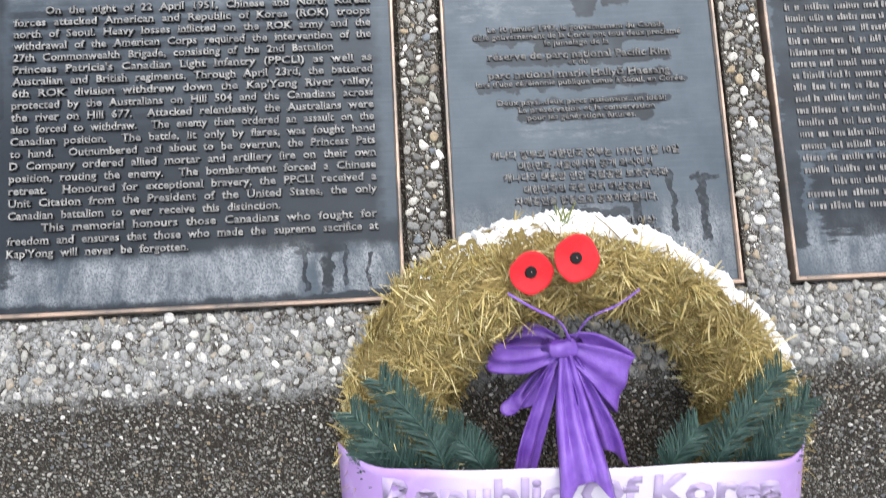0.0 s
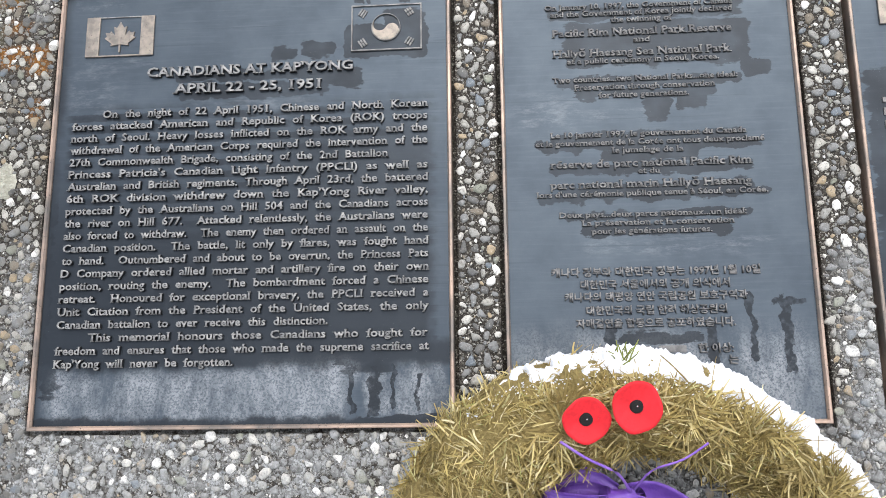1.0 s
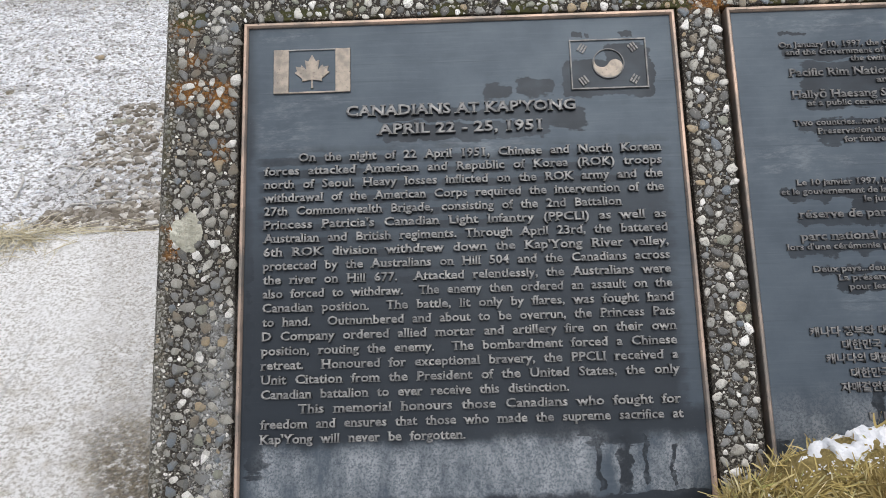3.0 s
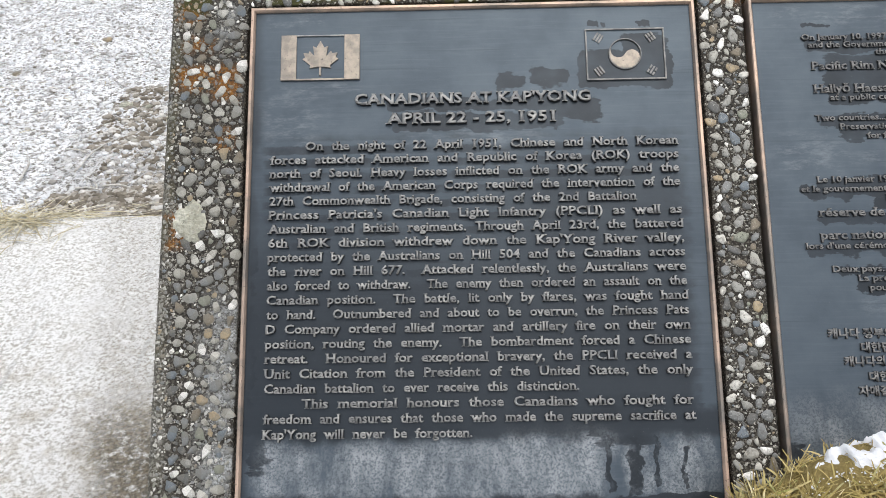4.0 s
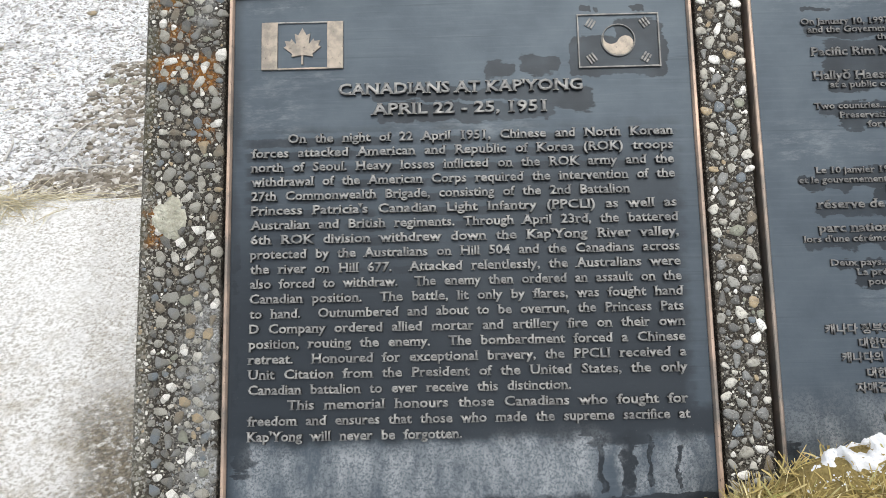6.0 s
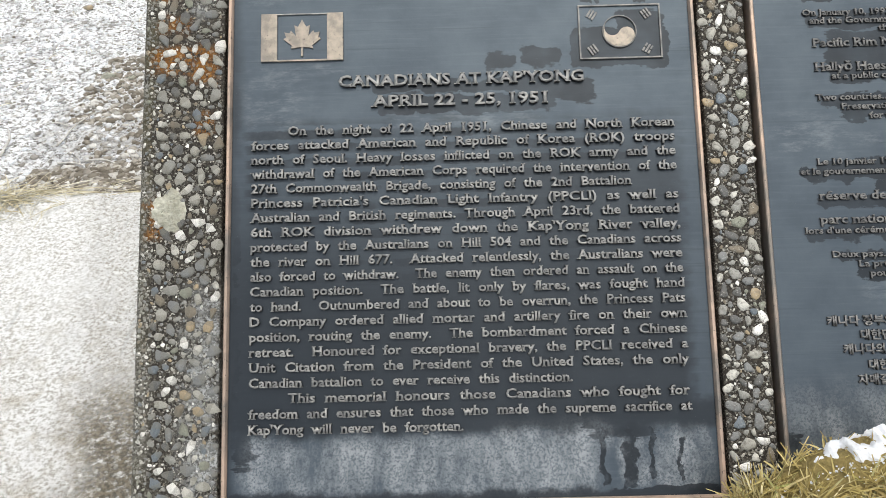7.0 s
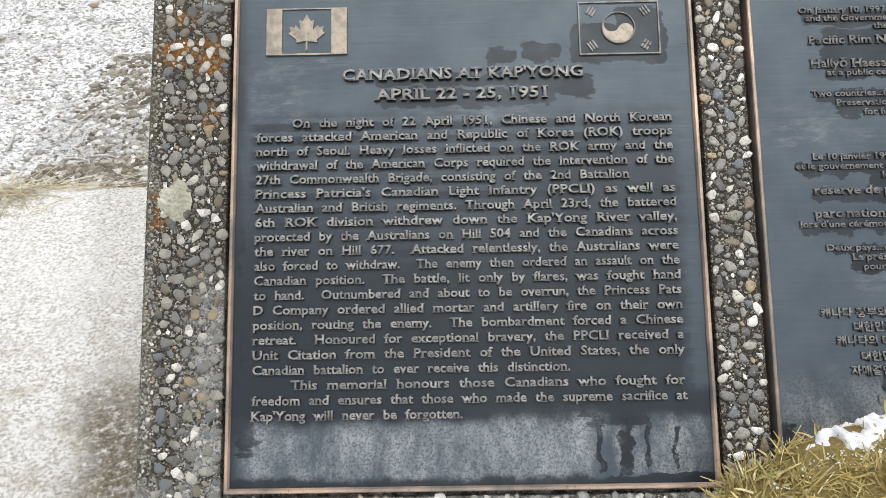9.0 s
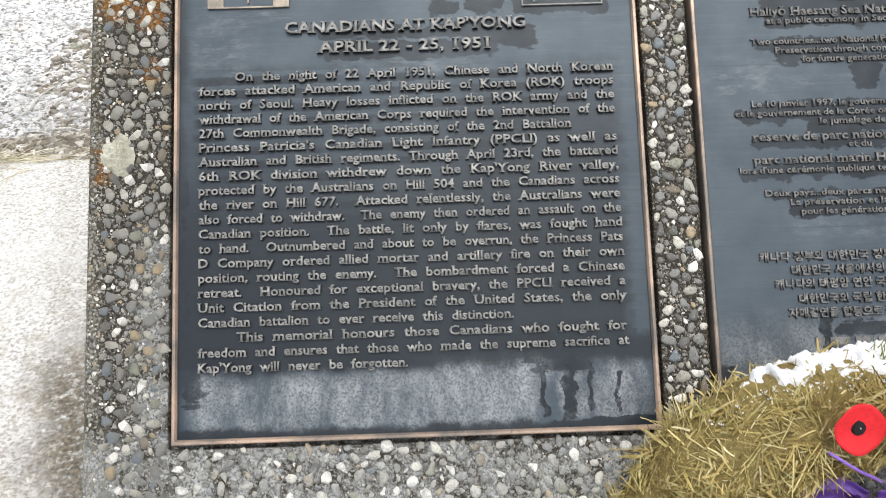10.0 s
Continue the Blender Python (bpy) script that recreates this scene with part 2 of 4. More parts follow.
def paving_mat():
    n = Nodes("frosted_concrete_paving", 0.85)
    ax = n.axes(n.warped(0.12, 6, 5))
    c = n.mix(n.span(n.noise(150, 8, 0.8), 0.42, 0.53), (0.42, 0.395, 0.35), (0.86, 0.855, 0.845))
    c = n.mix(n.span(n.noise(9, 5), 0.48, 0.76, 0, 0.6), c, (0.82, 0.82, 0.815))
    tan = n.calc("MULTIPLY", n.span(n.noise(22, 6, 0.7), 0.46, 0.66), n.span(ax[1], 0.05, 0.45, 0.9, 0.2))
    c = n.mix(tan, c, n.mix(n.span(n.noise(190, 6, 0.75), 0.42, 0.56), (0.33, 0.29, 0.225), (0.66, 0.63, 0.57)))
    bits = n.calc("MULTIPLY", n.span(n.noise(230, 5, 0.7), 0.62, 0.68), n.span(n.noise(12, 4), 0.42, 0.6, 0, 0.8))
    c = n.mix(bits, c, (0.20, 0.18, 0.15))
    # leaf dirt against the plinth
    across = n.calc("ADD", ax[0], n.calc("MULTIPLY", ax[1], 0.31))
    dirt = n.calc("MULTIPLY", n.span(across, -0.385, -0.30), n.span(ax[1], 0.0, 0.22, 1, 0.25))
    dirt = n.calc("MULTIPLY", dirt, n.span(n.noise(70, 6, 0.7), 0.32, 0.52))
    c = n.mix(n.calc("MULTIPLY", dirt, 0.9), c, n.mix(n.span(n.noise(160, 4), 0.4, 0.6), (0.075, 0.058, 0.034), (0.21, 0.17, 0.11)))
    scratch = n.calc("MULTIPLY", n.span(n.noise(60, 2, co=n.stretch(1, 0.12, 1)), 0.66, 0.72), 0.4)
    c = n.mix(scratch, c, (0.45, 0.45, 0.44))
    return n.done(c, bump=n.noise(150, 8, 0.8), strength=0.9, dist=0.004)


def leafy(name, stops, rough=0.7, joined=True):
    n = Nodes(name, rough)
    c = n.ramp(n.island() if joined else n.own(), stops)
    c = n.mix(n.span(n.noise(90, 4), 0.5, 0.8), c, tuple(v * 0.6 for v in stops[0][1]))
    c = n.mix(n.span(n.noise(26, 4), 0.42, 0.68, 0, 0.55), c, tuple(v * 0.9 for v in stops[0][1]))
    return n.done(c, bump=n.noise(900, 2), strength=0.2, dist=0.0004)


M_CONCRETE = concrete_mat()
M_PEBBLE = pebble_mat("river_pebble", False)
M_PEBBLES = pebble_mat("river_pebbles", True)
M_SAND = pebble_mat("coarse_sand", True, [(0.0, (0.035, 0.03, 0.024)), (0.3, (0.075, 0.065, 0.05)), (0.55, (0.15, 0.14, 0.115)), (0.78, (0.28, 0.265, 0.23)), (0.92, (0.62, 0.60, 0.54))])
M_LICHEN = plain("pale_lichen", (0.48, 0.465, 0.37), (0.72, 0.71, 0.61), 210, 0.95, 1.0, 0.004)
M_LETTER = bronze_mat("worn_bronze_lettering", (0.20, 0.20, 0.198), (0.35, 0.345, 0.33))
M_LETTER_DULL = bronze_mat("dull_bronze_lettering", (0.12, 0.12, 0.12), (0.24, 0.235, 0.225))
M_RIM = bronze_mat("worn_copper_bronze_rim", (0.19, 0.17, 0.15), (0.54, 0.39, 0.30), 0.42, 0.5, 9)
M_EMBLEM = bronze_mat("polished_bronze_relief", (0.19, 0.172, 0.15), (0.33, 0.285, 0.235), 0.42)
# letter sides: dark patina, blackened further to paint the shadow round each letter
M_SIDE = plain("shadowed_bronze_side", (0.008, 0.008, 0.009), (0.022, 0.022, 0.024), 90, 0.75)
M_GROUND = ground_mat()
M_PAVING = paving_mat()
M_GRAVEL = leafy("frosted_gravel_stones", [(0.0, (0.24, 0.225, 0.20)), (0.15, (0.42, 0.40, 0.38)), (0.4, (0.62, 0.62, 0.63)), (1.0, (0.80, 0.82, 0.86))], 0.85)
M_BROWN = leafy("brown_gravel_stones", [(0.0, (0.12, 0.10, 0.075)), (0.4, (0.27, 0.24, 0.195)), (0.75, (0.43, 0.40, 0.35)), (1.0, (0.80, 0.79, 0.77))], 0.85)
M_STRAW = leafy("dry_straw", [(0.0, (0.19, 0.135, 0.04)), (0.2, (0.36, 0.27, 0.085)), (0.6, (0.52, 0.415, 0.15)), (0.85, (0.66, 0.55, 0.26)), (0.93, (0.78, 0.69, 0.42)), (1.0, (0.33, 0.34, 0.09))], 0.6)
M_CORE = plain("packed_straw_core", (0.20, 0.15, 0.05), (0.34, 0.26, 0.095), 220, 0.9, 0.9, 0.004)
M_DEAD = leafy("dead_grass", [(0.0, (0.42, 0.36, 0.22)), (0.6, (0.62, 0.56, 0.40)), (1.0, (0.75, 0.72, 0.62))], 0.7)
M_SNOW = plain("wet_snow", (0.86, 0.87, 0.90), (0.80, 0.82, 0.86), 220, 0.6, 0.6, 0.003)
M_POPPY = plain("red_flocked_felt", (0.80, 0.018, 0.028), (0.68, 0.012, 0.022), 300, 0.75, 0.2)
M_BLACK = plain("black_flocked_centre", (0.008, 0.008, 0.008), (0.013, 0.013, 0.013), 300, 0.95)
M_PIN = bronze_mat("steel_pin", (0.5, 0.5, 0.5), (0.7, 0.7, 0.7), 0.25, 1.0)
M_FIR = leafy("dark_green_fir_needles", [(0.0, (0.018, 0.05, 0.04)), (0.6, (0.042, 0.092, 0.075)), (1.0, (0.085, 0.15, 0.128))], 0.55)


def satin_mat(name, a, b):
    n = Nodes(name, 0.3)
    weave = n.calc("ADD", n.noise(1200, 2, co=n.stretch(1, 0.2, 1)), n.calc("MULTIPLY", n.noise(70, 4, co=n.stretch(1, 0.35, 1)), 4.0))
    c = n.mix(n.span(n.noise(35, 3), 0.3, 0.7), a, b)
    n.b.inputs["Anisotropic"].default_value = 0.4
    return n.done(c, bump=weave, strength=0.4, dist=0.0012)


M_SATIN = satin_mat("purple_satin_ribbon", (0.15, 0.055, 0.38), (0.25, 0.125, 0.54))


def sash_mat():
    n = Nodes("white_and_lilac_sash", 0.5)
    ax = n.axes(n.warped(0.03, 14))
    side = n.calc("MAXIMUM", n.span(ax[0], -0.19, -0.10, 1, 0), n.span(ax[0], 0.12, 0.21))
    c = n.mix(side, (0.74, 0.69, 0.80), (0.44, 0.28, 0.63))
    c = n.mix(n.span(n.noise(30, 4), 0.5, 0.8, 0, 0.4), c, (0.66, 0.52, 0.80))
    return n.done(c, bump=n.noise(900, 2), strength=0.1, dist=0.0004)


M_SASH = sash_mat()
M_INK = plain("faded_purple_ink", (0.42, 0.33, 0.56), (0.50, 0.42, 0.62), 60, 0.6)


# ---- mesh helpers ----
def part(name, bm, material, parent=None, label="", kind=""):
    """Links a bmesh, or a mesh, as one object under a thing."""
    me = bm
    if isinstance(bm, bmesh.types.BMesh):
        me = bpy.data.meshes.new(name)
        bm.to_mesh(me)
        bm.free()
    if material and not me.materials:
        me.materials.append(material)
    ob = new(name, me)
    ob.parent = parent
    return tagged(ob, label=label, kind=kind)


def thing(name, m, label, category, group=""):
    ob = new(name)
    ob.empty_display_size = 0.05
    ob.matrix_world = m
    return tagged(ob, label=label, category=category, group=group)


def raw(name, verts, faces, smooth=False):
    me = bpy.data.meshes.new(name)
    me.from_pydata([tuple(v) for v in verts], [], [tuple(f) for f in faces])
    if smooth:
        me.polygons.foreach_set("use_smooth", [True] * len(me.polygons))
    me.update()
    return me


def box(bm, x0, x1, y0, y1, z0, z1, bevel=0.0):
    r = bmesh.ops.create_cube(bm, size=1, matrix=Matrix.Translation(((x0 + x1) / 2, (y0 + y1) / 2, (z0 + z1) / 2)) @ Matrix.Diagonal((x1 - x0, y1 - y0, z1 - z0, 1)))
    if bevel:
        es = list({e for v in r["verts"] for e in v.link_edges})
        bmesh.ops.bevel(bm, geom=es, offset=bevel, segments=2, affect="EDGES", profile=0.6)
    return bm


def prism(bm, outline, y0, y1):
    """A flat shape of (x, z) points, front at y0 and back at y1."""
    lo = [bm.verts.new((x, y0, z)) for x, z in outline]
    hi = [bm.verts.new((x, y1, z)) for x, z in outline]
    n = len(lo)
    bm.faces.new(lo)
    bm.faces.new(hi[::-1])
    for i in range(n):
        bm.faces.new((lo[i], hi[i], hi[(i + 1) % n], lo[(i + 1) % n]))
    bmesh.ops.recalc_face_normals(bm, faces=bm.faces[:])
    return bm


rng = np.random.default_rng(7)


# ---- ground and paving ----
def ground():
    xs = np.unique(np.concatenate([np.array([-3000, -600, -120, -30, -10, -5]), np.arange(-3.2, 0.3, 0.022), np.arange(0.4, 2.6, 0.2), np.array([5, 15, 60, 300, 3000])]))
    ys = np.unique(np.concatenate([np.array([-3000, -600, -120, -30, -10, -4]), np.arange(-2, -0.4, 0.2), np.arange(-0.4, 4.2, 0.022), np.array([5, 7, 12, 40, 200, 1000, 3000])]))
    verts, faces = [], []
    for y in ys:
        for x in xs:
            near = max(0.0, min(1.0, (3.2 + x) * 2)) * max(0.0, min(1.0, (4.2 - y) * 2)) if x < 0.2 and y > 0.2 else 0.0
            z = 0.022 * noise.noise((x * 3.1, y * 3.1, 0.3)) + 0.012 * noise.noise((x * 14, y * 14, 2.0)) + 0.006 * noise.noise((x * 37, y * 37, 5.0)) if near else 0.0
            verts.append((x, y, z * near))
    w = len(xs)
    for j in range(len(ys) - 1):
        for i in range(w - 1):
            a = j * w + i
            faces.append((a, a + 1, a + w + 1, a + w))
    ob = part("ground", raw("ground", verts, faces, True), M_GROUND, kind="structure", label="frosty gravelly ground with thin snow and bare patches")
    return tagged(ob, category="ground")


ground()


def pavement():
    bm = bmesh.new()
    xs = np.linspace(-2.2, -0.10, 60)
    top = [(x, 0.737 + 0.006 * noise.noise((x * 9, 0, 1)) + 0.003 * noise.noise((x * 40, 0, 1)) - 0.01 * (x + 0.5)) for x in xs]
    loop = [(-2.2, -3.0)] + [(-0.10, -3.0)] + top[::-1]
    lo = [bm.verts.new((x, y, -0.06)) for x, y in loop]
    hi = [bm.verts.new((x, y, 0.045)) for x, y in loop]
    n = len(loop)
    f = bm.faces.new(hi)
    bm.faces.new(lo[::-1])
    for i in range(n):
        bm.faces.new((lo[i], lo[(i + 1) % n], hi[(i + 1) % n], hi[i]))
    bmesh.ops.recalc_face_normals(bm, faces=bm.faces[:])
    bmesh.ops.bevel(bm, geom=[e for e in f.edges], offset=0.006, segments=2, affect="EDGES")
    ob = part("pavement", bm, M_PAVING, kind="structure", label="frost-covered pale concrete paving slab with dirt by the plinth")
    return tagged(ob, category="pavement")


pavement()

# ---- plinth ----
PLAQUES = [(0.0, 0.460), (0.515, 0.839), (0.898, 1.358)]
LOW, LEFT, RIGHT, TOP, BROW = -0.507, -0.087, 1.445, 0.085, -0.601
FACE = 0.004
UP = SLOPE.to_3x3().inverted() @ Vector((0, 0, 1))
DEEP = SLOPE.to_3x3().inverted() @ Vector((0, 1, 0))


def plinth_body():
    bm = bmesh.new()
    gap = 0.0048
    xs = sorted({LEFT, RIGHT, *[v for a, b in PLAQUES for v in (a - gap, b + gap)]})
    zs = [BROW, LOW - gap, gap, TOP]
    hole = lambda i, j: j == 1 and i % 2 == 1
    front = {(i, j): bm.verts.new((x, FACE, z)) for i, x in enumerate(xs) for j, z in enumerate(zs)}
    for i in range(len(xs) - 1):
        for j in range(3):
            q = [front[i, j], front[i + 1, j], front[i + 1, j + 1], front[i, j + 1]]
            if not hole(i, j):
                bm.faces.new(q)
                continue
            d = [bm.verts.new((v.co.x, 0.0165, v.co.z)) for v in q]
            bm.faces.new(d)
            for k in range(4):
                bm.faces.new((q[k], q[(k + 1) % 4], d[(k + 1) % 4], d[k]))
    # the body behind the sloping face: upright front below it, top and back
    def run(j, way):
        return [bm.verts.new(front[i, j].co + way) for i in range(len(xs))]
    foot_z = (SLOPE @ Vector((0, FACE, BROW))).z + 0.1
    foot = run(0, -UP * foot_z)
    rim = run(3, DEEP * 0.16)
    back_z = (SLOPE @ Vector((0, FACE, TOP))).z + 0.1
    heel = [bm.verts.new(v.co - UP * back_z) for v in rim]
    for i in range(len(xs) - 1):
        bm.faces.new((front[i, 0], front[i + 1, 0], foot[i + 1], foot[i]))
        bm.faces.new((front[i, 3], front[i + 1, 3], rim[i + 1], rim[i]))
        bm.faces.new((rim[i], rim[i + 1], heel[i + 1], heel[i]))
        bm.faces.new((foot[i], foot[i + 1], heel[i + 1], heel[i]))
    for i in (0, len(xs) - 1):
        bm.faces.new([front[i, j] for j in range(4)] + [rim[i], heel[i], foot[i]])
    bmesh.ops.recalc_face_normals(bm, faces=bm.faces[:])
    rims = [e for e in bm.edges if all(abs(v.co.y - FACE) < 1e-6 for v in e.verts) and any(all(abs(v.co[k] - w) < 1e-6 for v in e.verts) for k, w in ((0, LEFT), (0, RIGHT), (2, BROW), (2, TOP)))]
    bmesh.ops.bevel(bm, geom=rims, offset=0.010, segments=5, affect="EDGES", profile=0.5)
    for face in bm.faces:
        face.smooth = False
    ob = part("body", bm, M_CONCRETE, plinth, "dark weathered cement with lime wash and orange lichen")
    mod = ob.modifiers.new("worn_edges", "BEVEL")
    mod.width, mod.segments, mod.limit_method, mod.angle_limit = 0.0015, 2, "ANGLE", radians(60)
    return ob


plinth = thing("monument_plinth", SLOPE, "low sloping memorial plinth of dark exposed-aggregate concrete", "plinth")
plinth_body()


def pebble_shape(k):
    """A low dome of 40 faces with an uneven, partly angular outline, unit size."""
    r = np.random.default_rng(100 + k)
    n = 10
    ang = np.linspace(0, 2 * np.pi, n, endpoint=False) + r.uniform(-0.26, 0.26, n)
    rad = r.uniform(0.80, 1.06, n) * (1 + 0.16 * np.cos(3 * ang + r.uniform(0, 6)) * r.uniform(0.2, 1.2))
    tip = r.uniform(-0.22, 0.22, 2)
    vs, fs = [], []
    for s, h in ((1.0, -0.35), (0.97, 0.14), (0.74, 0.36)):
        for a, q in zip(ang, rad):
            vs.append((s * q * math.cos(a) + (1 - s) * tip[0], s * q * math.sin(a) + (1 - s) * tip[1], h * (1 + 0.22 * r.standard_normal())))
    vs.append((tip[0], tip[1], 0.42))
    for ring in range(2):
        for i in range(n):
            a, b = ring * n + i, ring * n + (i + 1) % n
            fs.append((a, b, b + n, a + n))
    for i in range(n):
        fs.append((2 * n + i, 2 * n + (i + 1) % n, 3 * n))
    return np.array(vs), fs


def grain_shape(k):
    """A chip of sand, 13 triangles."""
    r = np.random.default_rng(300 + k)
    ang = np.linspace(0, 2 * np.pi, 5, endpoint=False) + r.uniform(-0.35, 0.35, 5)
    rad = r.uniform(0.7, 1.15, 5)
    vs = [(s * q * math.cos(a), s * q * math.sin(a), h * r.uniform(0.7, 1.2)) for s, h in ((1.0, -0.1), (0.62, 0.7)) for a, q in zip(ang, rad)]
    fs = [(i, (i + 1) % 5, 5 + (i + 1) % 5, 5 + i) for i in range(5)] + [(5, 6, 7, 8, 9)]
    return np.array(vs), fs


GRAINS = [grain_shape(k) for k in range(8)]
SHAPES = [pebble_shape(k) for k in range(24)]


def scatter(x0, x1, z0, z1, sizes, count, taken, cell=0.012):
    """Stones thrown on a rectangle, none over another; big ones first."""
    out = []
    for s in sorted(rng.choice(sizes, count) * rng.uniform(0.85, 1.15, count), reverse=True):
        for _ in range(9):
            x, z = rng.uniform(x0, x1), rng.uniform(z0, z1)
            key = (int(x // cell), int(z // cell))
            if all((x - a) ** 2 + (z - b) ** 2 > (1.06 * (s + c)) ** 2 for dx in (-1, 0, 1) for dz in (-1, 0, 1) for a, b, c in taken.get((key[0] + dx, key[1] + dz), ())):
                taken.setdefault(key, []).append((x, z, s))
                out.append((x, z, s))
                break
    return out


STONE_SIZES = np.array([0.0012, 0.0013, 0.0014, 0.0016, 0.0018, 0.002, 0.0023, 0.0026, 0.003, 0.0034, 0.0039, 0.0044, 0.0058])


def stone_matrix(x, z, s):
    turn = Matrix.Rotation(rng.uniform(0, 6.28), 4, "Z")
    flat = Matrix.Diagonal((s * rng.uniform(0.95, 1.35), s * rng.uniform(0.62, 0.95), min(s, 0.0055) * rng.uniform(0.5, 0.95), 1))
    tilt = Matrix.Rotation(radians(90), 4, "X") @ Matrix.Rotation(rng.uniform(-0.15, 0.15), 4, "X")
    return Matrix.Translation((x, FACE - 0.0002, z)) @ tilt @ turn @ flat


def joined_stones(name, mats, material, parent, label="", shapes=SHAPES, smooth=True):
    vs, fs, base = [], [], 0
    for k, m in enumerate(mats):
        v, f = shapes[k % len(shapes)]
        a = np.array(m)
        vs.append(v @ a[:3, :3].T + a[:3, 3])
        fs.extend([tuple(i + base for i in q) for q in f])
        base += len(v)
    me = raw(name, np.concatenate(vs), fs, smooth)
    return part(name, me, material, parent, label, kind="stuff")


# ---- plaques ----
def text_meshes(lines, relief):
    """Lines of (text, size, x0, x1, baseline, justify) as raised meshes in the face's frame, with small serifs."""
    obs = []
    for body, size, x0, x1, base, mode in lines:
        cu = bpy.data.curves.new("lettering", "FONT")
        cu.body, cu.size, cu.resolution_u, cu.fill_mode = body, 1.0, 2, "FRONT"
        cu.dimensions, cu.offset = "2D", 0.036 if mode == "plain" else 0.027
        obs.append(new("lettering", cu))
    def widths():
        bpy.context.view_layer.update()
        deps = bpy.context.evaluated_depsgraph_get()
        ms = [bpy.data.meshes.new_from_object(o.evaluated_get(deps)) for o in obs]
        return ms, [(min(v.co.x for v in m.vertices), max(v.co.x for v in m.vertices)) for m in ms]
    ms, ws = widths()
    for o in obs:
        o.data.space_word = 1.6
    ms2, ws2 = widths()
    for o, l, a, b in zip(obs, lines, ws, ws2):
        gain = (b[1] - b[0]) - (a[1] - a[0])
        sp = 1.0
        if l[5] == "justify" and gain > 1e-4:
            sp = max(0.7, min(2.2, 1 + 0.6 * ((l[3] - l[2]) / (l[1] * SQUEEZE) - (a[1] - a[0])) / gain))
        o.data.space_word = sp
    ms, ws = widths()
    out = []
    for o, m, w, (body, size, x0, x1, base, mode) in zip(obs, ms, ws, lines):
        bm = bmesh.new()
        bm.from_mesh(m)
        bmesh.ops.remove_doubles(bm, verts=bm.verts[:], dist=1e-4)
        if mode != "plain":
            bm.edges.ensure_lookup_table()
            feet, tops = [], []
            for e in bm.edges:
                if len(e.link_faces) != 1:
                    continue
                p, q = e.verts[0].co, e.verts[1].co
                if abs(p.y - q.y) > 0.004 or not 0.05 < abs(p.x - q.x) < 0.21:
                    continue
                y, a, b = (p.y + q.y) / 2, min(p.x, q.x), max(p.x, q.x)
                inner = e.link_faces[0].calc_center_median().y
                if abs(y) < 0.06 and inner > y:
                    feet.append((a, b, y, y + 0.05, 1.0))
                elif y > 0.45 and inner < y:
                    tops.append((a, b, y - 0.05, y, 1.0 if y > 0.66 else 0.0))
            # a serif reaches no further than a third of the way to its neighbour
            add = []
            for ends in (feet, tops):
                ends.sort()
                for k, (a, b, c, d, right) in enumerate(ends):
                    before = a - ends[k - 1][1] if k else 1.0
                    after = ends[k + 1][0] - b if k + 1 < len(ends) else 1.0
                    add.append((a - max(0.0, min(0.065, 0.30 * before)), b + right * max(0.0, min(0.065, 0.30 * after)), c, d))
            for a, b, c, d in add:
                bm.faces.new([bm.verts.new((x, y, 0.0)) for x, y in ((a, c), (b, c), (b, d), (a, d))])
        for f in bm.faces:
            if f.normal.z < 0:
                f.normal_flip()
        r = bmesh.ops.extrude_face_region(bm, geom=bm.faces[:])
        k = (x1 - x0) / (w[1] - w[0])
        top = {v for v in r["geom"] if isinstance(v, bmesh.types.BMVert)}
        for v in bm.verts:
            inset = FIELD - relief if v in top else FIELD + 0.0006
            v.co = Vector((x0 + (v.co.x - w[0]) * k, inset, base + v.co.y * size))
        bmesh.ops.recalc_face_normals(bm, faces=bm.faces[:])
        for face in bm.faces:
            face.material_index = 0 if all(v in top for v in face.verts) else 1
        out.append(bm)
    for o in obs:
        cu = o.data
        bpy.data.objects.remove(o)
        bpy.data.curves.remove(cu)
    return out


def lettering(name, bm, parent, face=None):
    """A raised line: rubbed faces, sides near black with patina and painted outline shadow."""
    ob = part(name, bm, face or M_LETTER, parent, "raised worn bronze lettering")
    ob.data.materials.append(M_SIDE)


FIELD = 0.003
SQUEEZE = 0.86


def plaque_base(x0, x1, field, label, text_label=""):
    p = thing("bronze_plaque", SLOPE, label, "plaque", "memorial plaques")
    part("back_plate", box(bmesh.new(), x0 + 0.0047, x1 - 0.0047, FIELD, 0.0164, LOW + 0.0047, -0.0047), field, p, "dark patinated bronze field with wet stains")
    rim = 0.0047
    bm = bmesh.new()
    # mitred raised rim with a chamfer on its inner side
    outer = [(x0, LOW), (x1, LOW), (x1, 0.0), (x0, 0.0)]
    def ring(d, y):
        return [bm.verts.new((x + (d if x == x0 else -d), y, z + (d if z == LOW else -d))) for x, z in outer]
    rings = [ring(0, 0.0164), ring(0, -0.0008), ring(0.0008, -0.0016), ring(rim - 0.0016, -0.0016), ring(rim, 0.0008), ring(rim, 0.0164)]
    for a, b in zip(rings, rings[1:] + rings[:1]):
        for i in range(4):
            bm.faces.new((a[i], a[(i + 1) % 4], b[(i + 1) % 4], b[i]))
    bmesh.ops.recalc_face_normals(bm, faces=bm.faces[:])
    part("rim", bm, M_RIM, p, "raised worn copper-coloured bronze rim")
    return p


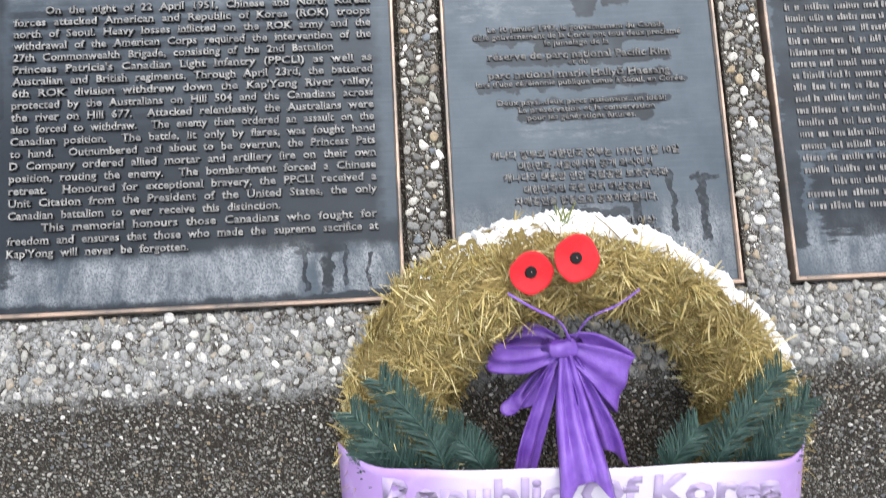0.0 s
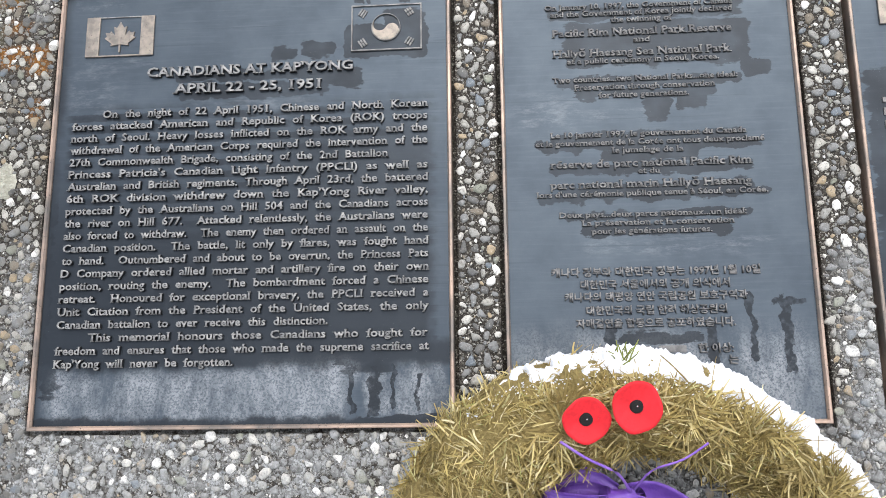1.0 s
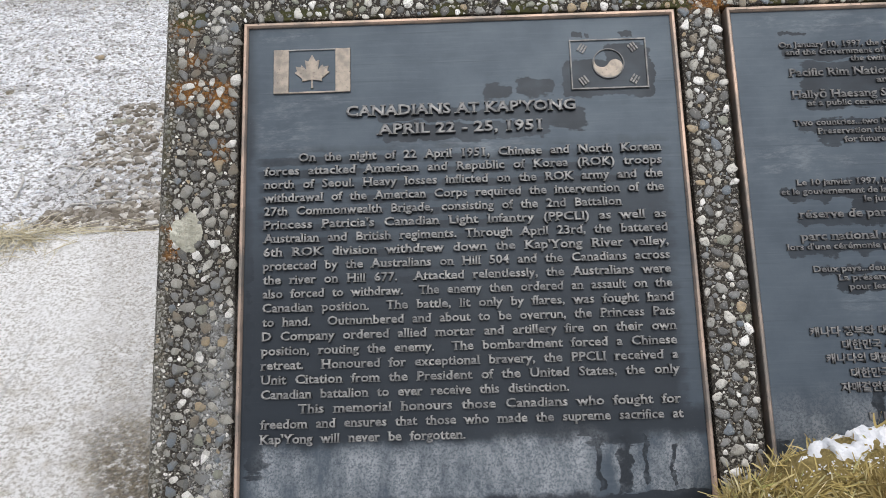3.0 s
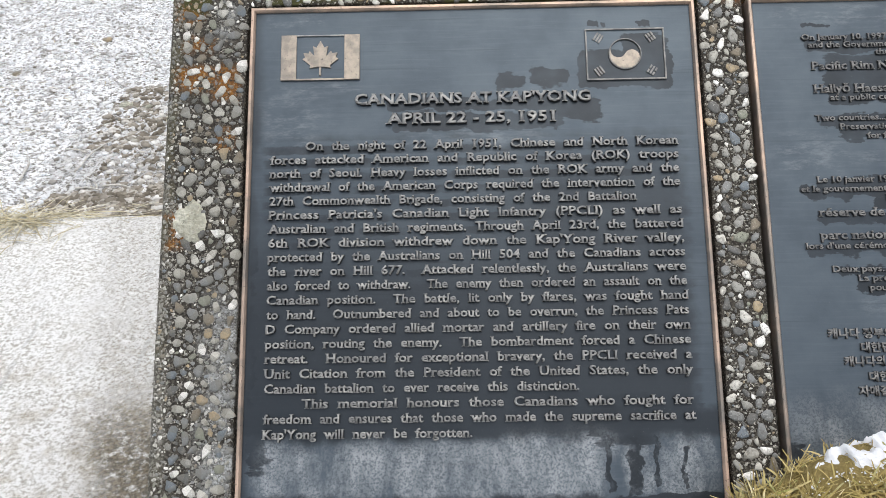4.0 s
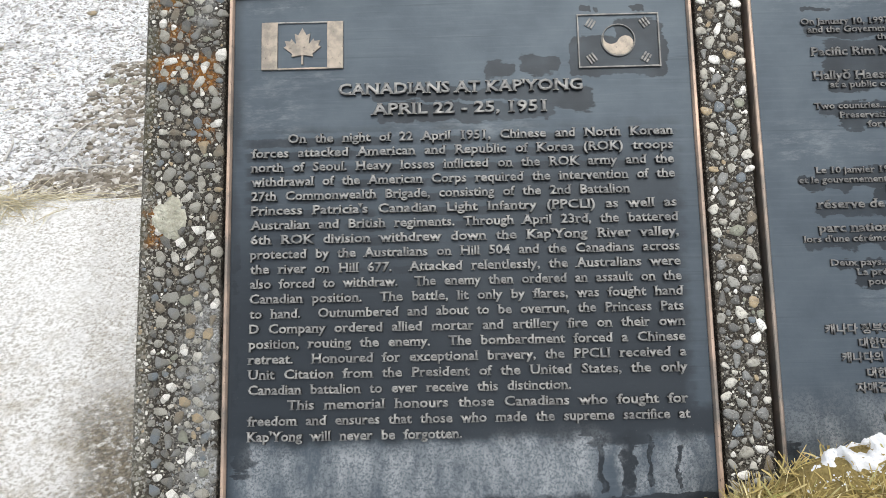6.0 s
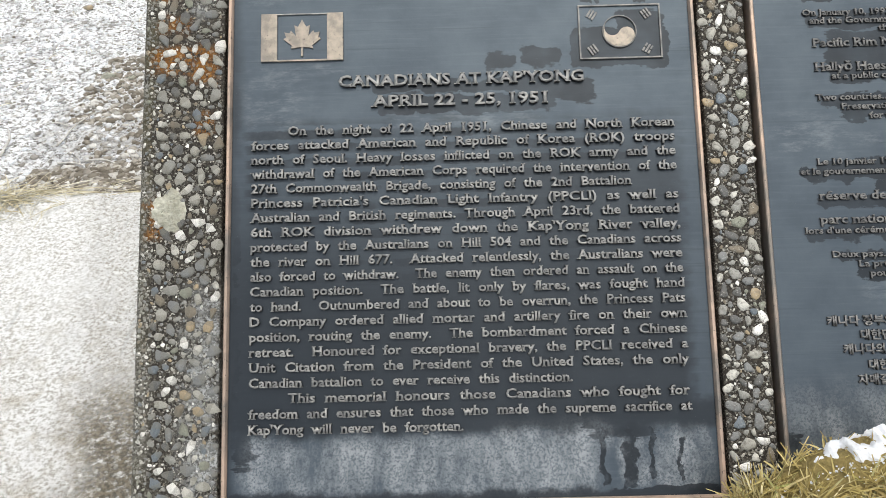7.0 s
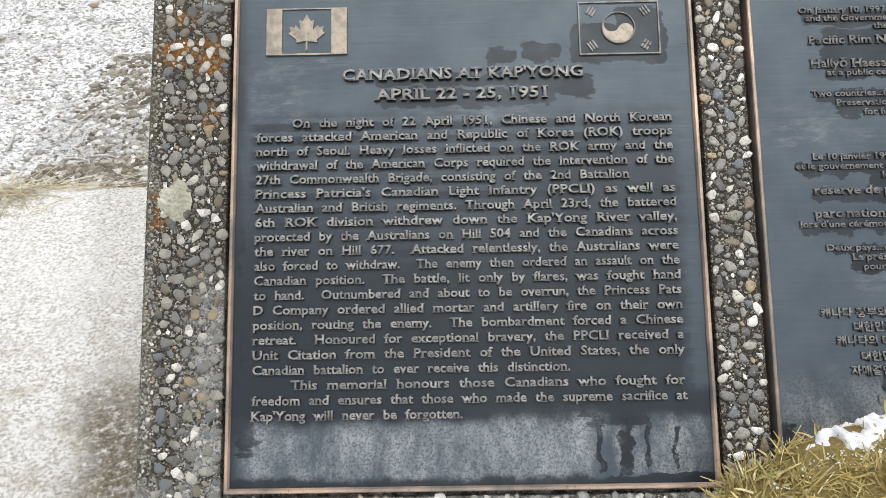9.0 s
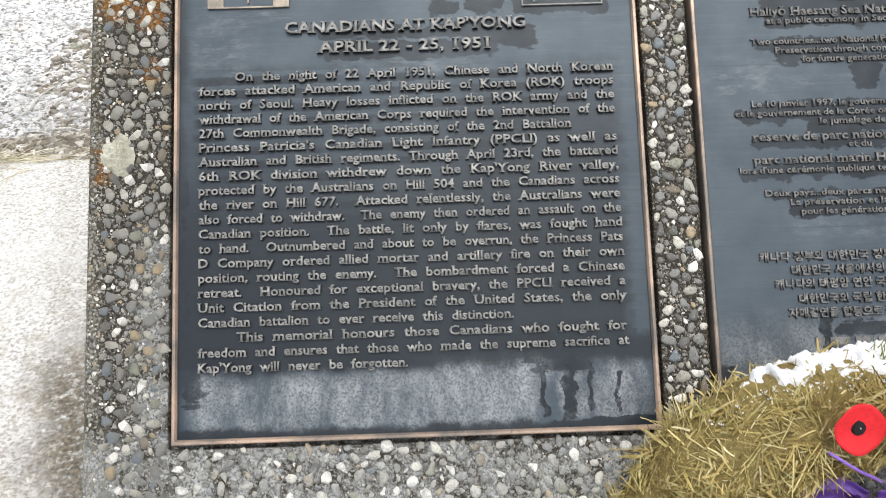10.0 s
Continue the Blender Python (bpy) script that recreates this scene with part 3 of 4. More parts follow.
BODY_TEXT = """On the night of 22 April 1951, Chinese and North Korean
forces attacked American and Republic of Korea (ROK) troops
north of Seoul. Heavy losses inflicted on the ROK army and the
withdrawal of the American Corps required the intervention of the
27th Commonwealth Brigade, consisting of the 2nd Battalion
Princess Patricia's Canadian Light Infantry (PPCLI) as well as
Australian and British regiments. Through April 23rd, the battered
6th ROK division withdrew down the Kap'Yong River valley,
protected by the Australians on Hill 504 and the Canadians across
the river on Hill 677.  Attacked relentlessly, the Australians were
also forced to withdraw.  The enemy then ordered an assault on the
Canadian position.  The battle, lit only by flares, was fought hand
to hand.  Outnumbered and about to be overrun, the Princess Pats
D Company ordered allied mortar and artillery fire on their own
position, routing the enemy.  The bombardment forced a Chinese
retreat.  Honoured for exceptional bravery, the PPCLI received a
Unit Citation from the President of the United States, the only
Canadian battalion to ever receive this distinction.
This memorial honours those Canadians who fought for
freedom and ensures that those who made the supreme sacrifice at
Kap'Yong will never be forgotten.""".split("\n")


def maple_leaf(cx, cz, w, h):
    half = [(0.0, 0.5), (0.11, 0.30), (0.21, 0.345), (0.165, 0.05), (0.30, 0.20), (0.335, 0.13), (0.475, 0.155), (0.43, 0.02), (0.5, -0.03), (0.27, -0.21), (0.295, -0.29), (0.025, -0.245)]
    pts = half + [(0.025, -0.5), (-0.025, -0.5)] + [(-x, z) for x, z in half[:0:-1]]
    return [(cx + x * w, cz + z * h) for x, z in pts]


def canada_emblem(parent, x0):
    """A maple-leaf flag in relief: frame, two side bars and a leaf."""
    z0, z1, x1 = -0.0805, -0.031, x0 + 0.0815
    em = part("flag_emblem", box(bmesh.new(), x0, x1, FIELD - 0.0007, FIELD + 0.001, z0, z1, 0.0003), M_FLAG, parent, "low relief maple-leaf flag")
    part("side_bar", box(bmesh.new(), x0, x0 + 0.016, FIELD - 0.0028, FIELD - 0.0004, z0, z1, 0.0004), M_EMBLEM, em)
    part("side_bar", box(bmesh.new(), x1 - 0.016, x1, FIELD - 0.0028, FIELD - 0.0004, z0, z1, 0.0004), M_EMBLEM, em)
    part("edge_strip", box(bmesh.new(), x0 + 0.0161, x1 - 0.0161, FIELD - 0.0024, FIELD - 0.0004, z0, z0 + 0.0016), M_EMBLEM, em)
    part("edge_strip", box(bmesh.new(), x0 + 0.0161, x1 - 0.0161, FIELD - 0.0024, FIELD - 0.0004, z1 - 0.0011, z1), M_LETTER, em)
    part("maple_leaf", prism(bmesh.new(), maple_leaf(x0 + 0.0408, -0.0565, 0.037, 0.038), FIELD - 0.0026, FIELD - 0.0004), M_EMBLEM, em)


def korea_emblem(parent):
    """A flag in relief with a divided disc and four trigrams."""
    x0, x1, z0, z1 = 0.3465, 0.4275, -0.0865, -0.0305
    em = part("flag_emblem", box(bmesh.new(), x0, x1, FIELD - 0.0006, FIELD + 0.001, z0, z1, 0.0003), M_FLAG, parent, "low relief flag with a divided disc")
    for a, b, c, d in ((x0, x1, z0, z0 + 0.0014), (x0, x1, z1 - 0.0014, z1), (x0, x0 + 0.0014, z0 + 0.0015, z1 - 0.0015), (x1 - 0.0014, x1, z0 + 0.0015, z1 - 0.0015)):
        part("edge_strip", box(bmesh.new(), a, b, FIELD - 0.0024, FIELD - 0.0003, c, d), M_LETTER_DULL, em)
    cx, cz, r = (x0 + x1) / 2 - 0.0005, (z0 + z1) / 2, 0.0168
    ring = bmesh.new()
    n = 40
    loops = [[ring.verts.new((cx + q * math.cos(2 * math.pi * i / n), y, cz + q * math.sin(2 * math.pi * i / n))) for i in range(n)] for q, y in ((r, FIELD), (r, FIELD - 0.0026), (r - 0.0009, FIELD - 0.0026), (r - 0.0009, FIELD))]
    for a, b in zip(loops, loops[1:]):
        for i in range(n):
            ring.faces.new((a[i], a[(i + 1) % n], b[(i + 1) % n], b[i]))
    bmesh.ops.recalc_face_normals(ring, faces=ring.faces[:])
    part("disc_ring", ring, M_LETTER_DULL, em)
    # the lower comma of the disc
    q = r - 0.0012
    tilt = radians(-27)
    pts = [(q * math.cos(a), q * math.sin(a)) for a in np.linspace(math.pi, 2 * math.pi, 26)]
    pts += [(q / 2 + q / 2 * math.cos(a), q / 2 * math.sin(a)) for a in np.linspace(0, math.pi, 14)[1:]]
    pts += [(-q / 2 + q / 2 * math.cos(a), q / 2 * math.sin(a)) for a in np.linspace(0, -math.pi, 14)[1:-1]]
    pts = [(cx + x * math.cos(tilt) - z * math.sin(tilt), cz + x * math.sin(tilt) + z * math.cos(tilt)) for x, z in pts]
    part("disc_half", prism(bmesh.new(), pts, FIELD - 0.0027, FIELD - 0.0003), M_EMBLEM, em, "polished bronze lower half of the disc")
    for sx, sz, broken in ((-1, 1, ()), (1, 1, (0, 1, 2)), (-1, -1, (1,)), (1, -1, (0, 2))):
        bm = bmesh.new()
        turn = math.atan2(sz * 0.66, sx) + math.pi / 2
        for k in range(3):
            off = (k - 1) * 0.0030
            pieces = ((-0.0046, -0.0005), (0.0005, 0.0046)) if k in broken else ((-0.0046, 0.0046),)
            for a, b in pieces:
                sub = bmesh.new()
                box(sub, a, b, FIELD - 0.0022, FIELD - 0.0003, off - 0.0009, off + 0.0009)
                sub.transform(Matrix.Translation((cx + sx * 0.0268, 0, cz + sz * 0.0182)) @ Matrix.Rotation(-turn, 4, "Y"))
                me = bpy.data.meshes.new("tmp")
                sub.to_mesh(me)
                sub.free()
                bm.from_mesh(me)
                bpy.data.meshes.remove(me)
        part("trigram", bm, M_LETTER_DULL, em)


WET1 = [(0.340, 0.434, -0.094, -0.055, 0.004), (0.385, 0.430, -0.06, -0.036, 0.006), (0.348, 0.362, -0.031, -0.022, 0.003), (0.398, 0.416, -0.031, -0.02, 0.003), (0.366, 0.371, -0.03, -0.023, 0.002), (0.254, 0.282, -0.094, -0.078, 0.005), (0.288, 0.328, -0.092, -0.072, 0.005), (0.14, 0.345, -0.116, -0.102, 0.005), (0.145, 0.32, -0.137, -0.118, 0.005),
        (0.30, 0.36, -0.128, -0.105, 0.007), (0.335, 0.40, -0.452, -0.40, 0.012), (0.40, 0.45, -0.436, -0.41, 0.01), (0.006, 0.015, -0.46, -0.25, 0.008), (0.008, 0.03, -0.47, -0.43, 0.012), (0.36, 0.452, -0.50, -0.493, 0.005)]
FILM1 = [(0.02, 0.345, -0.50, -0.446, 0.012), (0.25, 0.36, -0.46, -0.436, 0.01), (0.398, 0.448, -0.496, -0.44, 0.006), (0.365, 0.395, -0.49, -0.45, 0.006)]
RUN1 = [(0.349, 0.354, -0.494, -0.44, 0.002), (0.368, 0.380, -0.496, -0.44, 0.003), (0.393, 0.397, -0.488, -0.44, 0.0015), (0.420, 0.4235, -0.488, -0.452, 0.0015)]
WET2 = [(0.570, 0.600, -0.032, -0.028, 0.003), (0.568, 0.782, -0.061, -0.044, 0.006), (0.588, 0.792, -0.117, -0.062, 0.008), (0.760, 0.785, -0.05, -0.034, 0.005), (0.780, 0.812, -0.135, -0.115, 0.006),
        (0.578, 0.777, -0.141, -0.128, 0.005), (0.598, 0.752, -0.155, -0.142, 0.005), (0.672, 0.700, -0.182, -0.15, 0.006), (0.706, 0.740, -0.17, -0.15, 0.006), (0.568, 0.777, -0.207, -0.194, 0.005),
        (0.553, 0.795, -0.215, -0.202, 0.005), (0.620, 0.725, -0.226, -0.21, 0.005), (0.568, 0.782, -0.242, -0.228, 0.005), (0.573, 0.782, -0.267, -0.25, 0.006), (0.553, 0.797, -0.271, -0.26, 0.005),
        (0.578, 0.777, -0.293, -0.282, 0.005), (0.598, 0.757, -0.31, -0.295, 0.005), (0.630, 0.720, -0.425, -0.412, 0.006), (0.521, 0.535, -0.5, -0.45, 0.008), (0.640, 0.700, -0.45, -0.436, 0.006)]
RUN2 = [(0.766, 0.772, -0.445, -0.372, 0.003), (0.790, 0.826, -0.386, -0.379, 0.004), (0.800, 0.809, -0.458, -0.38, 0.003), (0.797, 0.802, -0.415, -0.375, 0.003), (0.618, 0.628, -0.46, -0.405, 0.004), (0.722, 0.734, -0.46, -0.405, 0.004)]
WET3 = [(0.905, 1.345, -0.36, -0.13, 0.012), (0.90, 0.92, -0.47, -0.34, 0.006), (0.93, 1.34, -0.46, -0.36, 0.02)]
SCUFF1 = [(0.015, 0.075, -0.022, -0.006, 0.006), (0.012, 0.075, -0.16, -0.09, 0.02), (0.03, 0.12, -0.094, -0.086, 0.005), (0.15, 0.30, -0.155, -0.135, 0.01)]
SCUFF2 = [(0.53, 0.60, -0.19, -0.15, 0.015), (0.58, 0.68, -0.178, -0.166, 0.006), (0.60, 0.80, -0.33, -0.312, 0.01), (0.54, 0.82, -0.03, -0.01, 0.01)]
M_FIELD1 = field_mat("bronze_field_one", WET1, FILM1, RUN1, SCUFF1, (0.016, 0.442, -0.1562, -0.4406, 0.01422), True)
M_FIELD2 = field_mat("bronze_field_two", WET2, [(0.53, 0.83, -0.50, -0.42, 0.03)], RUN2, SCUFF2)
M_FIELD3 = field_mat("bronze_field_three", WET3, [(0.92, 1.34, -0.50, -0.44, 0.02)], RUN1, SCUFF1)
M_FLAG = M_FIELD1


def first_plaque():
    p = plaque_base(*PLAQUES[0], M_FIELD1, "dark bronze plaque with raised English text, two flags, wet streaks")
    lines = [("CANADIANS AT KAP'YONG", 0.0158, 0.109, 0.349, -0.1085, "fit"), ("APRIL 22 - 25, 1951", 0.0158, 0.142, 0.312, -0.1295, "fit")]
    ends = {0: (0.0595, 0.4335), 4: (0.0245, 0.389), 17: (0.0245, 0.325), 18: (0.061, 0.4325), 20: (0.0245, 0.223)}
    for i, s in enumerate(BODY_TEXT):
        a, b = ends.get(i, (0.0245, 0.4335))
        lines.append((s, 0.01235, a, b, -0.1562 - 0.01422 * i, "justify"))
    for bm in text_meshes(lines, 0.004):
        lettering("text_line", bm, p)
    canada_emblem(p, 0.0322)
    korea_emblem(p)


first_plaque()

SECOND = [("On January 10, 1997, the Government of Canada", 0.0088, 0.567, 0.775, -0.0475), ("and the Government of Korea jointly declared", 0.0088, 0.573, 0.774, -0.0560), ("the twinning of", 0.0088, 0.640, 0.708, -0.0645),
          ("Pacific Rim National Park Reserve", 0.0122, 0.575, 0.772, -0.0800), ("and", 0.0088, 0.664, 0.682, -0.0890), ("Hallyŏ Haesang Sea National Park", 0.0122, 0.575, 0.769, -0.1045),
          ("at a public ceremony in Seoul, Korea.", 0.0088, 0.590, 0.756, -0.1130), ("Two countries...two National Parks...one ideal:", 0.0088, 0.573, 0.774, -0.1345), ("Preservation through conservation", 0.0088, 0.597, 0.749, -0.1440),
          ("for future generations.", 0.0088, 0.623, 0.721, -0.1535), ("Le 10 janvier 1997, le gouvernement du Canada", 0.0088, 0.569, 0.779, -0.1985), ("et le gouvernement de la Corée ont tous deux proclamé", 0.0088, 0.552, 0.797, -0.2080),
          ("le jumelage de la", 0.0088, 0.635, 0.711, -0.2172), ("réserve de parc national Pacific Rim", 0.0120, 0.568, 0.781, -0.2330), ("et du", 0.0088, 0.661, 0.684, -0.2410), ("parc national marin Hallyŏ Haesang", 0.0120, 0.567, 0.780, -0.2560),
          ("lors d'une cérémonie publique tenue à Séoul, en Corée.", 0.0088, 0.552, 0.796, -0.2655), ("Deux pays...deux parcs nationaux...un idéal:", 0.0088, 0.575, 0.772, -0.2885), ("La préservation et la conservation", 0.0088, 0.599, 0.758, -0.2978),
          ("pour les générations futures.", 0.0088, 0.609, 0.735, -0.3070)]
KOREAN = [("캐나다 정부와 대한민국 정부는 1997년 1월 10일", 0.0105, 0.564, 0.781, -0.3520), ("대한민국 서울에서의 공개 의식에서", 0.0105, 0.594, 0.749, -0.3655), ("캐나다의 태평양 연안 국립공원 보호구역과", 0.0105, 0.577, 0.766, -0.3785),
          ("대한민국의 국립 한려 해상공원의", 0.0105, 0.599, 0.744, -0.3930), ("자매결연을 합동으로 공포하였습니다.", 0.0105, 0.588, 0.752, -0.4065), ("한 이상:", 0.0105, 0.712, 0.748, -0.4335), ("는", 0.0105, 0.742, 0.752, -0.4455)]


def second_plaque():
    p = plaque_base(*PLAQUES[1], M_FIELD2, "narrower dark bronze plaque with raised English, French and Korean text")
    for bm in text_meshes([(*l, "fit") for l in SECOND], 0.002):
        lettering("text_line", bm, p, M_LETTER_DULL)
    for bm in text_meshes([(*l, "plain") for l in KOREAN], 0.002):
        lettering("text_line", bm, p, M_LETTER_DULL)
    bm = bmesh.new()
    for a, b in ((0.612, 0.620), (0.626, 0.645), (0.650, 0.664), (0.672, 0.700)):
        box(bm, a, b, FIELD - 0.0015, FIELD + 0.0005, -0.4335, -0.4265)
    part("text_bar", bm, M_LETTER_DULL, p)


second_plaque()


def third_plaque():
    p = plaque_base(*PLAQUES[2], M_FIELD3, "dark bronze plaque with raised lines of small lettering beside the gap")
    r = random.Random(5)
    for i in range(20):
        z = -0.1562 - 0.01422 * i
        bm = bmesh.new()
        x = 0.924 + (0.03 if i in (0, 17) else 0)
        end = 1.33 if i not in (9, 16, 19) else 1.16
        while x < end:
            w = min(r.choice((0.008, 0.013, 0.017, 0.024, 0.031)), end - x)
            # a word: a low bar broken into letter-wide strokes
            q = x
            while q < x + w - 0.002:
                s = r.uniform(0.0016, 0.0036)
                tall = r.random() < 0.22
                box(bm, q, q + s, FIELD - 0.0016, FIELD + 0.0005, z, z + (0.0082 if tall else 0.0058))
                q += s + 0.0011
            x += w + 0.0045
        part("text_bar", bm, M_LETTER_DULL, p)
    canada_emblem(p, 0.9302)


third_plaque()


# ---- gravel, grass and twigs on the ground ----
def height(x, y):
    return 0.022 * noise.noise((x * 3.1, y * 3.1, 0.3)) + 0.012 * noise.noise((x * 14, y * 14, 2.0))


def loose(count, x0, x1, y0, y1, sizes, sink=0.25):
    ms = []
    while len(ms) < count:
        x, y = rng.uniform(x0, x1), rng.uniform(y0, y1)
        if x > -0.10 and y < 0.24:
            continue
        s = float(rng.choice(sizes)) * rng.uniform(0.8, 1.25)
        ms.append(Matrix.Translation((x, y, height(x, y) + sink * s)) @ Matrix.Rotation(rng.uniform(0, 6.28), 4, "Z") @ Matrix.Rotation(rng.uniform(-0.4, 0.4), 4, "X")
                  @ Matrix.Diagonal((s * rng.uniform(0.9, 1.4), s * rng.uniform(0.7, 1.0), s * rng.uniform(0.7, 1.1), 1)))
    return ms


def gravel():
    g = joined_stones("gravel", loose(16000, -2.4, -0.3, 0.76, 3.4, [0.002, 0.0025, 0.003, 0.004, 0.005, 0.0075]), M_GRAVEL, None)
    tagged(g, label="frosted loose gravel scattered over the ground", category="gravel")
    ms = loose(1300, -0.78, -0.36, 0.75, 0.93, [0.005, 0.007, 0.009, 0.011]) + loose(520, -0.72, -0.40, 0.93, 1.5, [0.004, 0.006, 0.009]) + loose(420, -0.80, -0.60, 1.15, 1.6, [0.005, 0.007, 0.010]) + loose(220, -1.4, -0.6, 0.85, 2.4, [0.002, 0.003, 0.005])
    b = joined_stones("gravel", ms, M_BROWN, None)
    tagged(b, label="bare brown gravel stones along the paving edge", category="gravel")


gravel()


def strips(rows, segs=3):
    """Thin bent blades: (root, direction, length, width, bend, side)."""
    vs, fs = [], []
    for root, way, length, width, bend, side in rows:
        b = len(vs)
        for i in range(segs + 1):
            t = i / segs
            p = root + way * (length * t) + bend * (t * t)
            w = width * (1 - 0.45 * t * t) / 2
            vs.append(p - side * w)
            vs.append(p + side * w)
        for i in range(segs):
            a = b + 2 * i
            fs.append((a, a + 1, a + 3, a + 2))
    return vs, fs


def unit(v):
    return v / max(1e-9, float(np.linalg.norm(v)))


def dead_grass():
    rows = []
    def tuft(x, y, spread, n, lo, hi, lift, heading=None):
        for _ in range(n):
            px, py = x + rng.normal(0, spread), y + rng.normal(0, spread * 0.35)
            a = rng.uniform(0, 6.28) if heading is None else heading + rng.normal(0, 0.35)
            z = max(0.05, height(px, py) + 0.005) if py < 0.74 else height(px, py) + 0.006
            way = unit(np.array([math.cos(a), math.sin(a), abs(rng.normal(0, lift))]))
            side = unit(np.cross(way, np.array([rng.normal(0, 0.4), rng.normal(0, 0.4), 1.0])))
            rows.append((np.array([px, py, z]), way, rng.uniform(lo, hi), rng.uniform(0.0012, 0.003), np.array([0, 0, -0.012]), side))
    tuft(-0.72, 0.77, 0.10, 260, 0.04, 0.13, 0.12, 0.2)
    tuft(-0.80, 0.70, 0.07, 320, 0.03, 0.10, 0.2)
    tuft(-0.86, 0.60, 0.05, 220, 0.03, 0.08, 0.2)
    tuft(-0.58, 0.78, 0.08, 90, 0.03, 0.09, 0.12, 0.1)
    tuft(-1.2, 1.6, 0.5, 120, 0.02, 0.06, 0.1)
    tuft(-1.5, 2.95, 0.5, 260, 0.03, 0.07, 0.15)
    vs, fs = strips(rows)
    ob = part("dead_grass", raw("dead_grass", vs, fs), M_DEAD, None, "pale flattened dead grass along the paving edge", kind="stuff")
    tagged(ob, category="grass")


dead_grass()


def tube(path, radius, sides=6, taper=0.0):
    """A round bar through the points."""
    bm = bmesh.new()
    pts = [Vector(p) for p in path]
    rings = []
    for i, p in enumerate(pts):
        d = (pts[min(i + 1, len(pts) - 1)] - pts[max(i - 1, 0)]).normalized()
        a = d.orthogonal().normalized()
        b = d.cross(a)
        r = radius * (1 - taper * i / (len(pts) - 1))
        rings.append([bm.verts.new(p + a * (r * math.cos(6.2832 * k / sides)) + b * (r * math.sin(6.2832 * k / sides))) for k in range(sides)])
    for q, s in zip(rings, rings[1:]):
        for k in range(sides):
            bm.faces.new((q[k], q[(k + 1) % sides], s[(k + 1) % sides], s[k]))
    bm.faces.new(rings[0])
    bm.faces.new(rings[-1])
    bmesh.ops.recalc_face_normals(bm, faces=bm.faces[:])
    for f in bm.faces:
        f.smooth = True
    return bm


TWIGS = [(-0.887, 1.0, -0.924, 1.133, 0.004), (-0.77, 1.033, -0.72, 1.2, 0.003), (-0.838, 1.164, -0.759, 1.133, 0.0025), (-0.73, 0.947, -0.665, 0.927, 0.0035), (-0.713, 0.994, -0.674, 0.936, 0.003), (-0.655, 0.941, -0.575, 0.92, 0.0035)]
M_TWIG = plain("frosty_twig_bark", (0.46, 0.43, 0.38), (0.68, 0.67, 0.65), 140, 0.8)
for ax, ay, bx, by, r in TWIGS:
    pts = []
    for k in range(6):
        t = k / 5
        x, y = ax + (bx - ax) * t + 0.006 * math.sin(5 * t + ax * 30), ay + (by - ay) * t + 0.006 * math.sin(4 * t)
        pts.append((x, y, height(x, y) + r + 0.006))
    tagged(part("twig", tube(pts, r, 6, 0.5), M_TWIG), label="frosted dry twig lying on the gravel", category="twig", group="twigs on the ground")

for i, (x, y, r) in enumerate(((-0.757, 1.425, 0.021), (-0.690, 1.42, 0.016), (-1.005, 1.309, 0.012), (-1.214, 1.727, 0.015), (-0.655, 1.18, 0.013), (-1.017, 2.023, 0.017))):
    v, f = SHAPES[i]
    base = part("stone", raw("stone", v, f, True), M_LICHEN if i < 2 else M_PEBBLE)
    base.matrix_world = Matrix.Translation((x, y, height(x, y) + 0.3 * r)) @ Matrix.Rotation(i * 1.3, 4, "Z") @ Matrix.Diagonal((r, r * 0.7, r * 0.8, 1))
    tagged(base, label="pale flat stone lying on the gravel" if i < 2 else "small dark stone lying in thin snow", category="stone", group="loose stones on the ground")

# ---- the wreath ----
LEAN, ROLL = radians(25), radians(-3.6)
WY = Vector((0, -math.sin(LEAN), math.cos(LEAN)))
WN = Vector((0, -math.cos(LEAN), -math.sin(LEAN)))
WREATH = SLOPE @ Matrix.Translation((0.638, 0.019, -0.659)) @ Matrix(((1, WY.x, WN.x, 0), (0, WY.y, WN.y, 0), (0, WY.z, WN.z, 0), (0, 0, 0, 1)))
RING, THICK = 0.195, 0.062
wreath = thing("remembrance_wreath", WREATH, "round straw wreath with snow, purple bow, sash, against the plinth", "wreath")


def tube_r(th):
    """The ring's half thickness, less where it stands on the ground."""
    return THICK * (1.0 - 0.3 * max(0.0, -math.sin(th)) ** 3 - 0.10 * max(0.0, math.sin(th)) ** 2)


def on_ring(th, psi, r):
    """A point of the ring: th round it, psi from its front to its outer side; flat at the back."""
    n = r * math.cos(psi)
    n = n if n > 0 else n * 0.13
    q = RING + r * math.sin(psi)
    # not quite round: pressed in at one shoulder, fuller at the other
    uneven = 0.019 * math.exp(-((th - 0.85) / 0.55) ** 2) - 0.007 * math.exp(-((th - 2.2) / 0.4) ** 2)
    q -= uneven * max(0.0, math.sin(psi))
    return Vector((q * math.cos(th), q * math.sin(th), n))


def ring_core():
    vs, fs, a, b = [], [], 96, 20
    for i in range(a):
        th = 2 * math.pi * i / a
        for j in range(b):
            psi = 2 * math.pi * j / b
            r = (tube_r(th) - 0.006) * (1 + 0.07 * noise.noise((th * 5, psi * 3, 1.0)) + 0.04 * noise.noise((th * 23, psi * 9, 3.0)))
            vs.append(on_ring(th, psi, r))
    for i in range(a):
        for j in range(b):
            fs.append((i * b + j, ((i + 1) % a) * b + j, ((i + 1) % a) * b + (j + 1) % b, i * b + (j + 1) % b))
    part("ring_core", raw("ring_core", vs, fs, True), M_CORE, wreath, "packed straw body of the wreath")


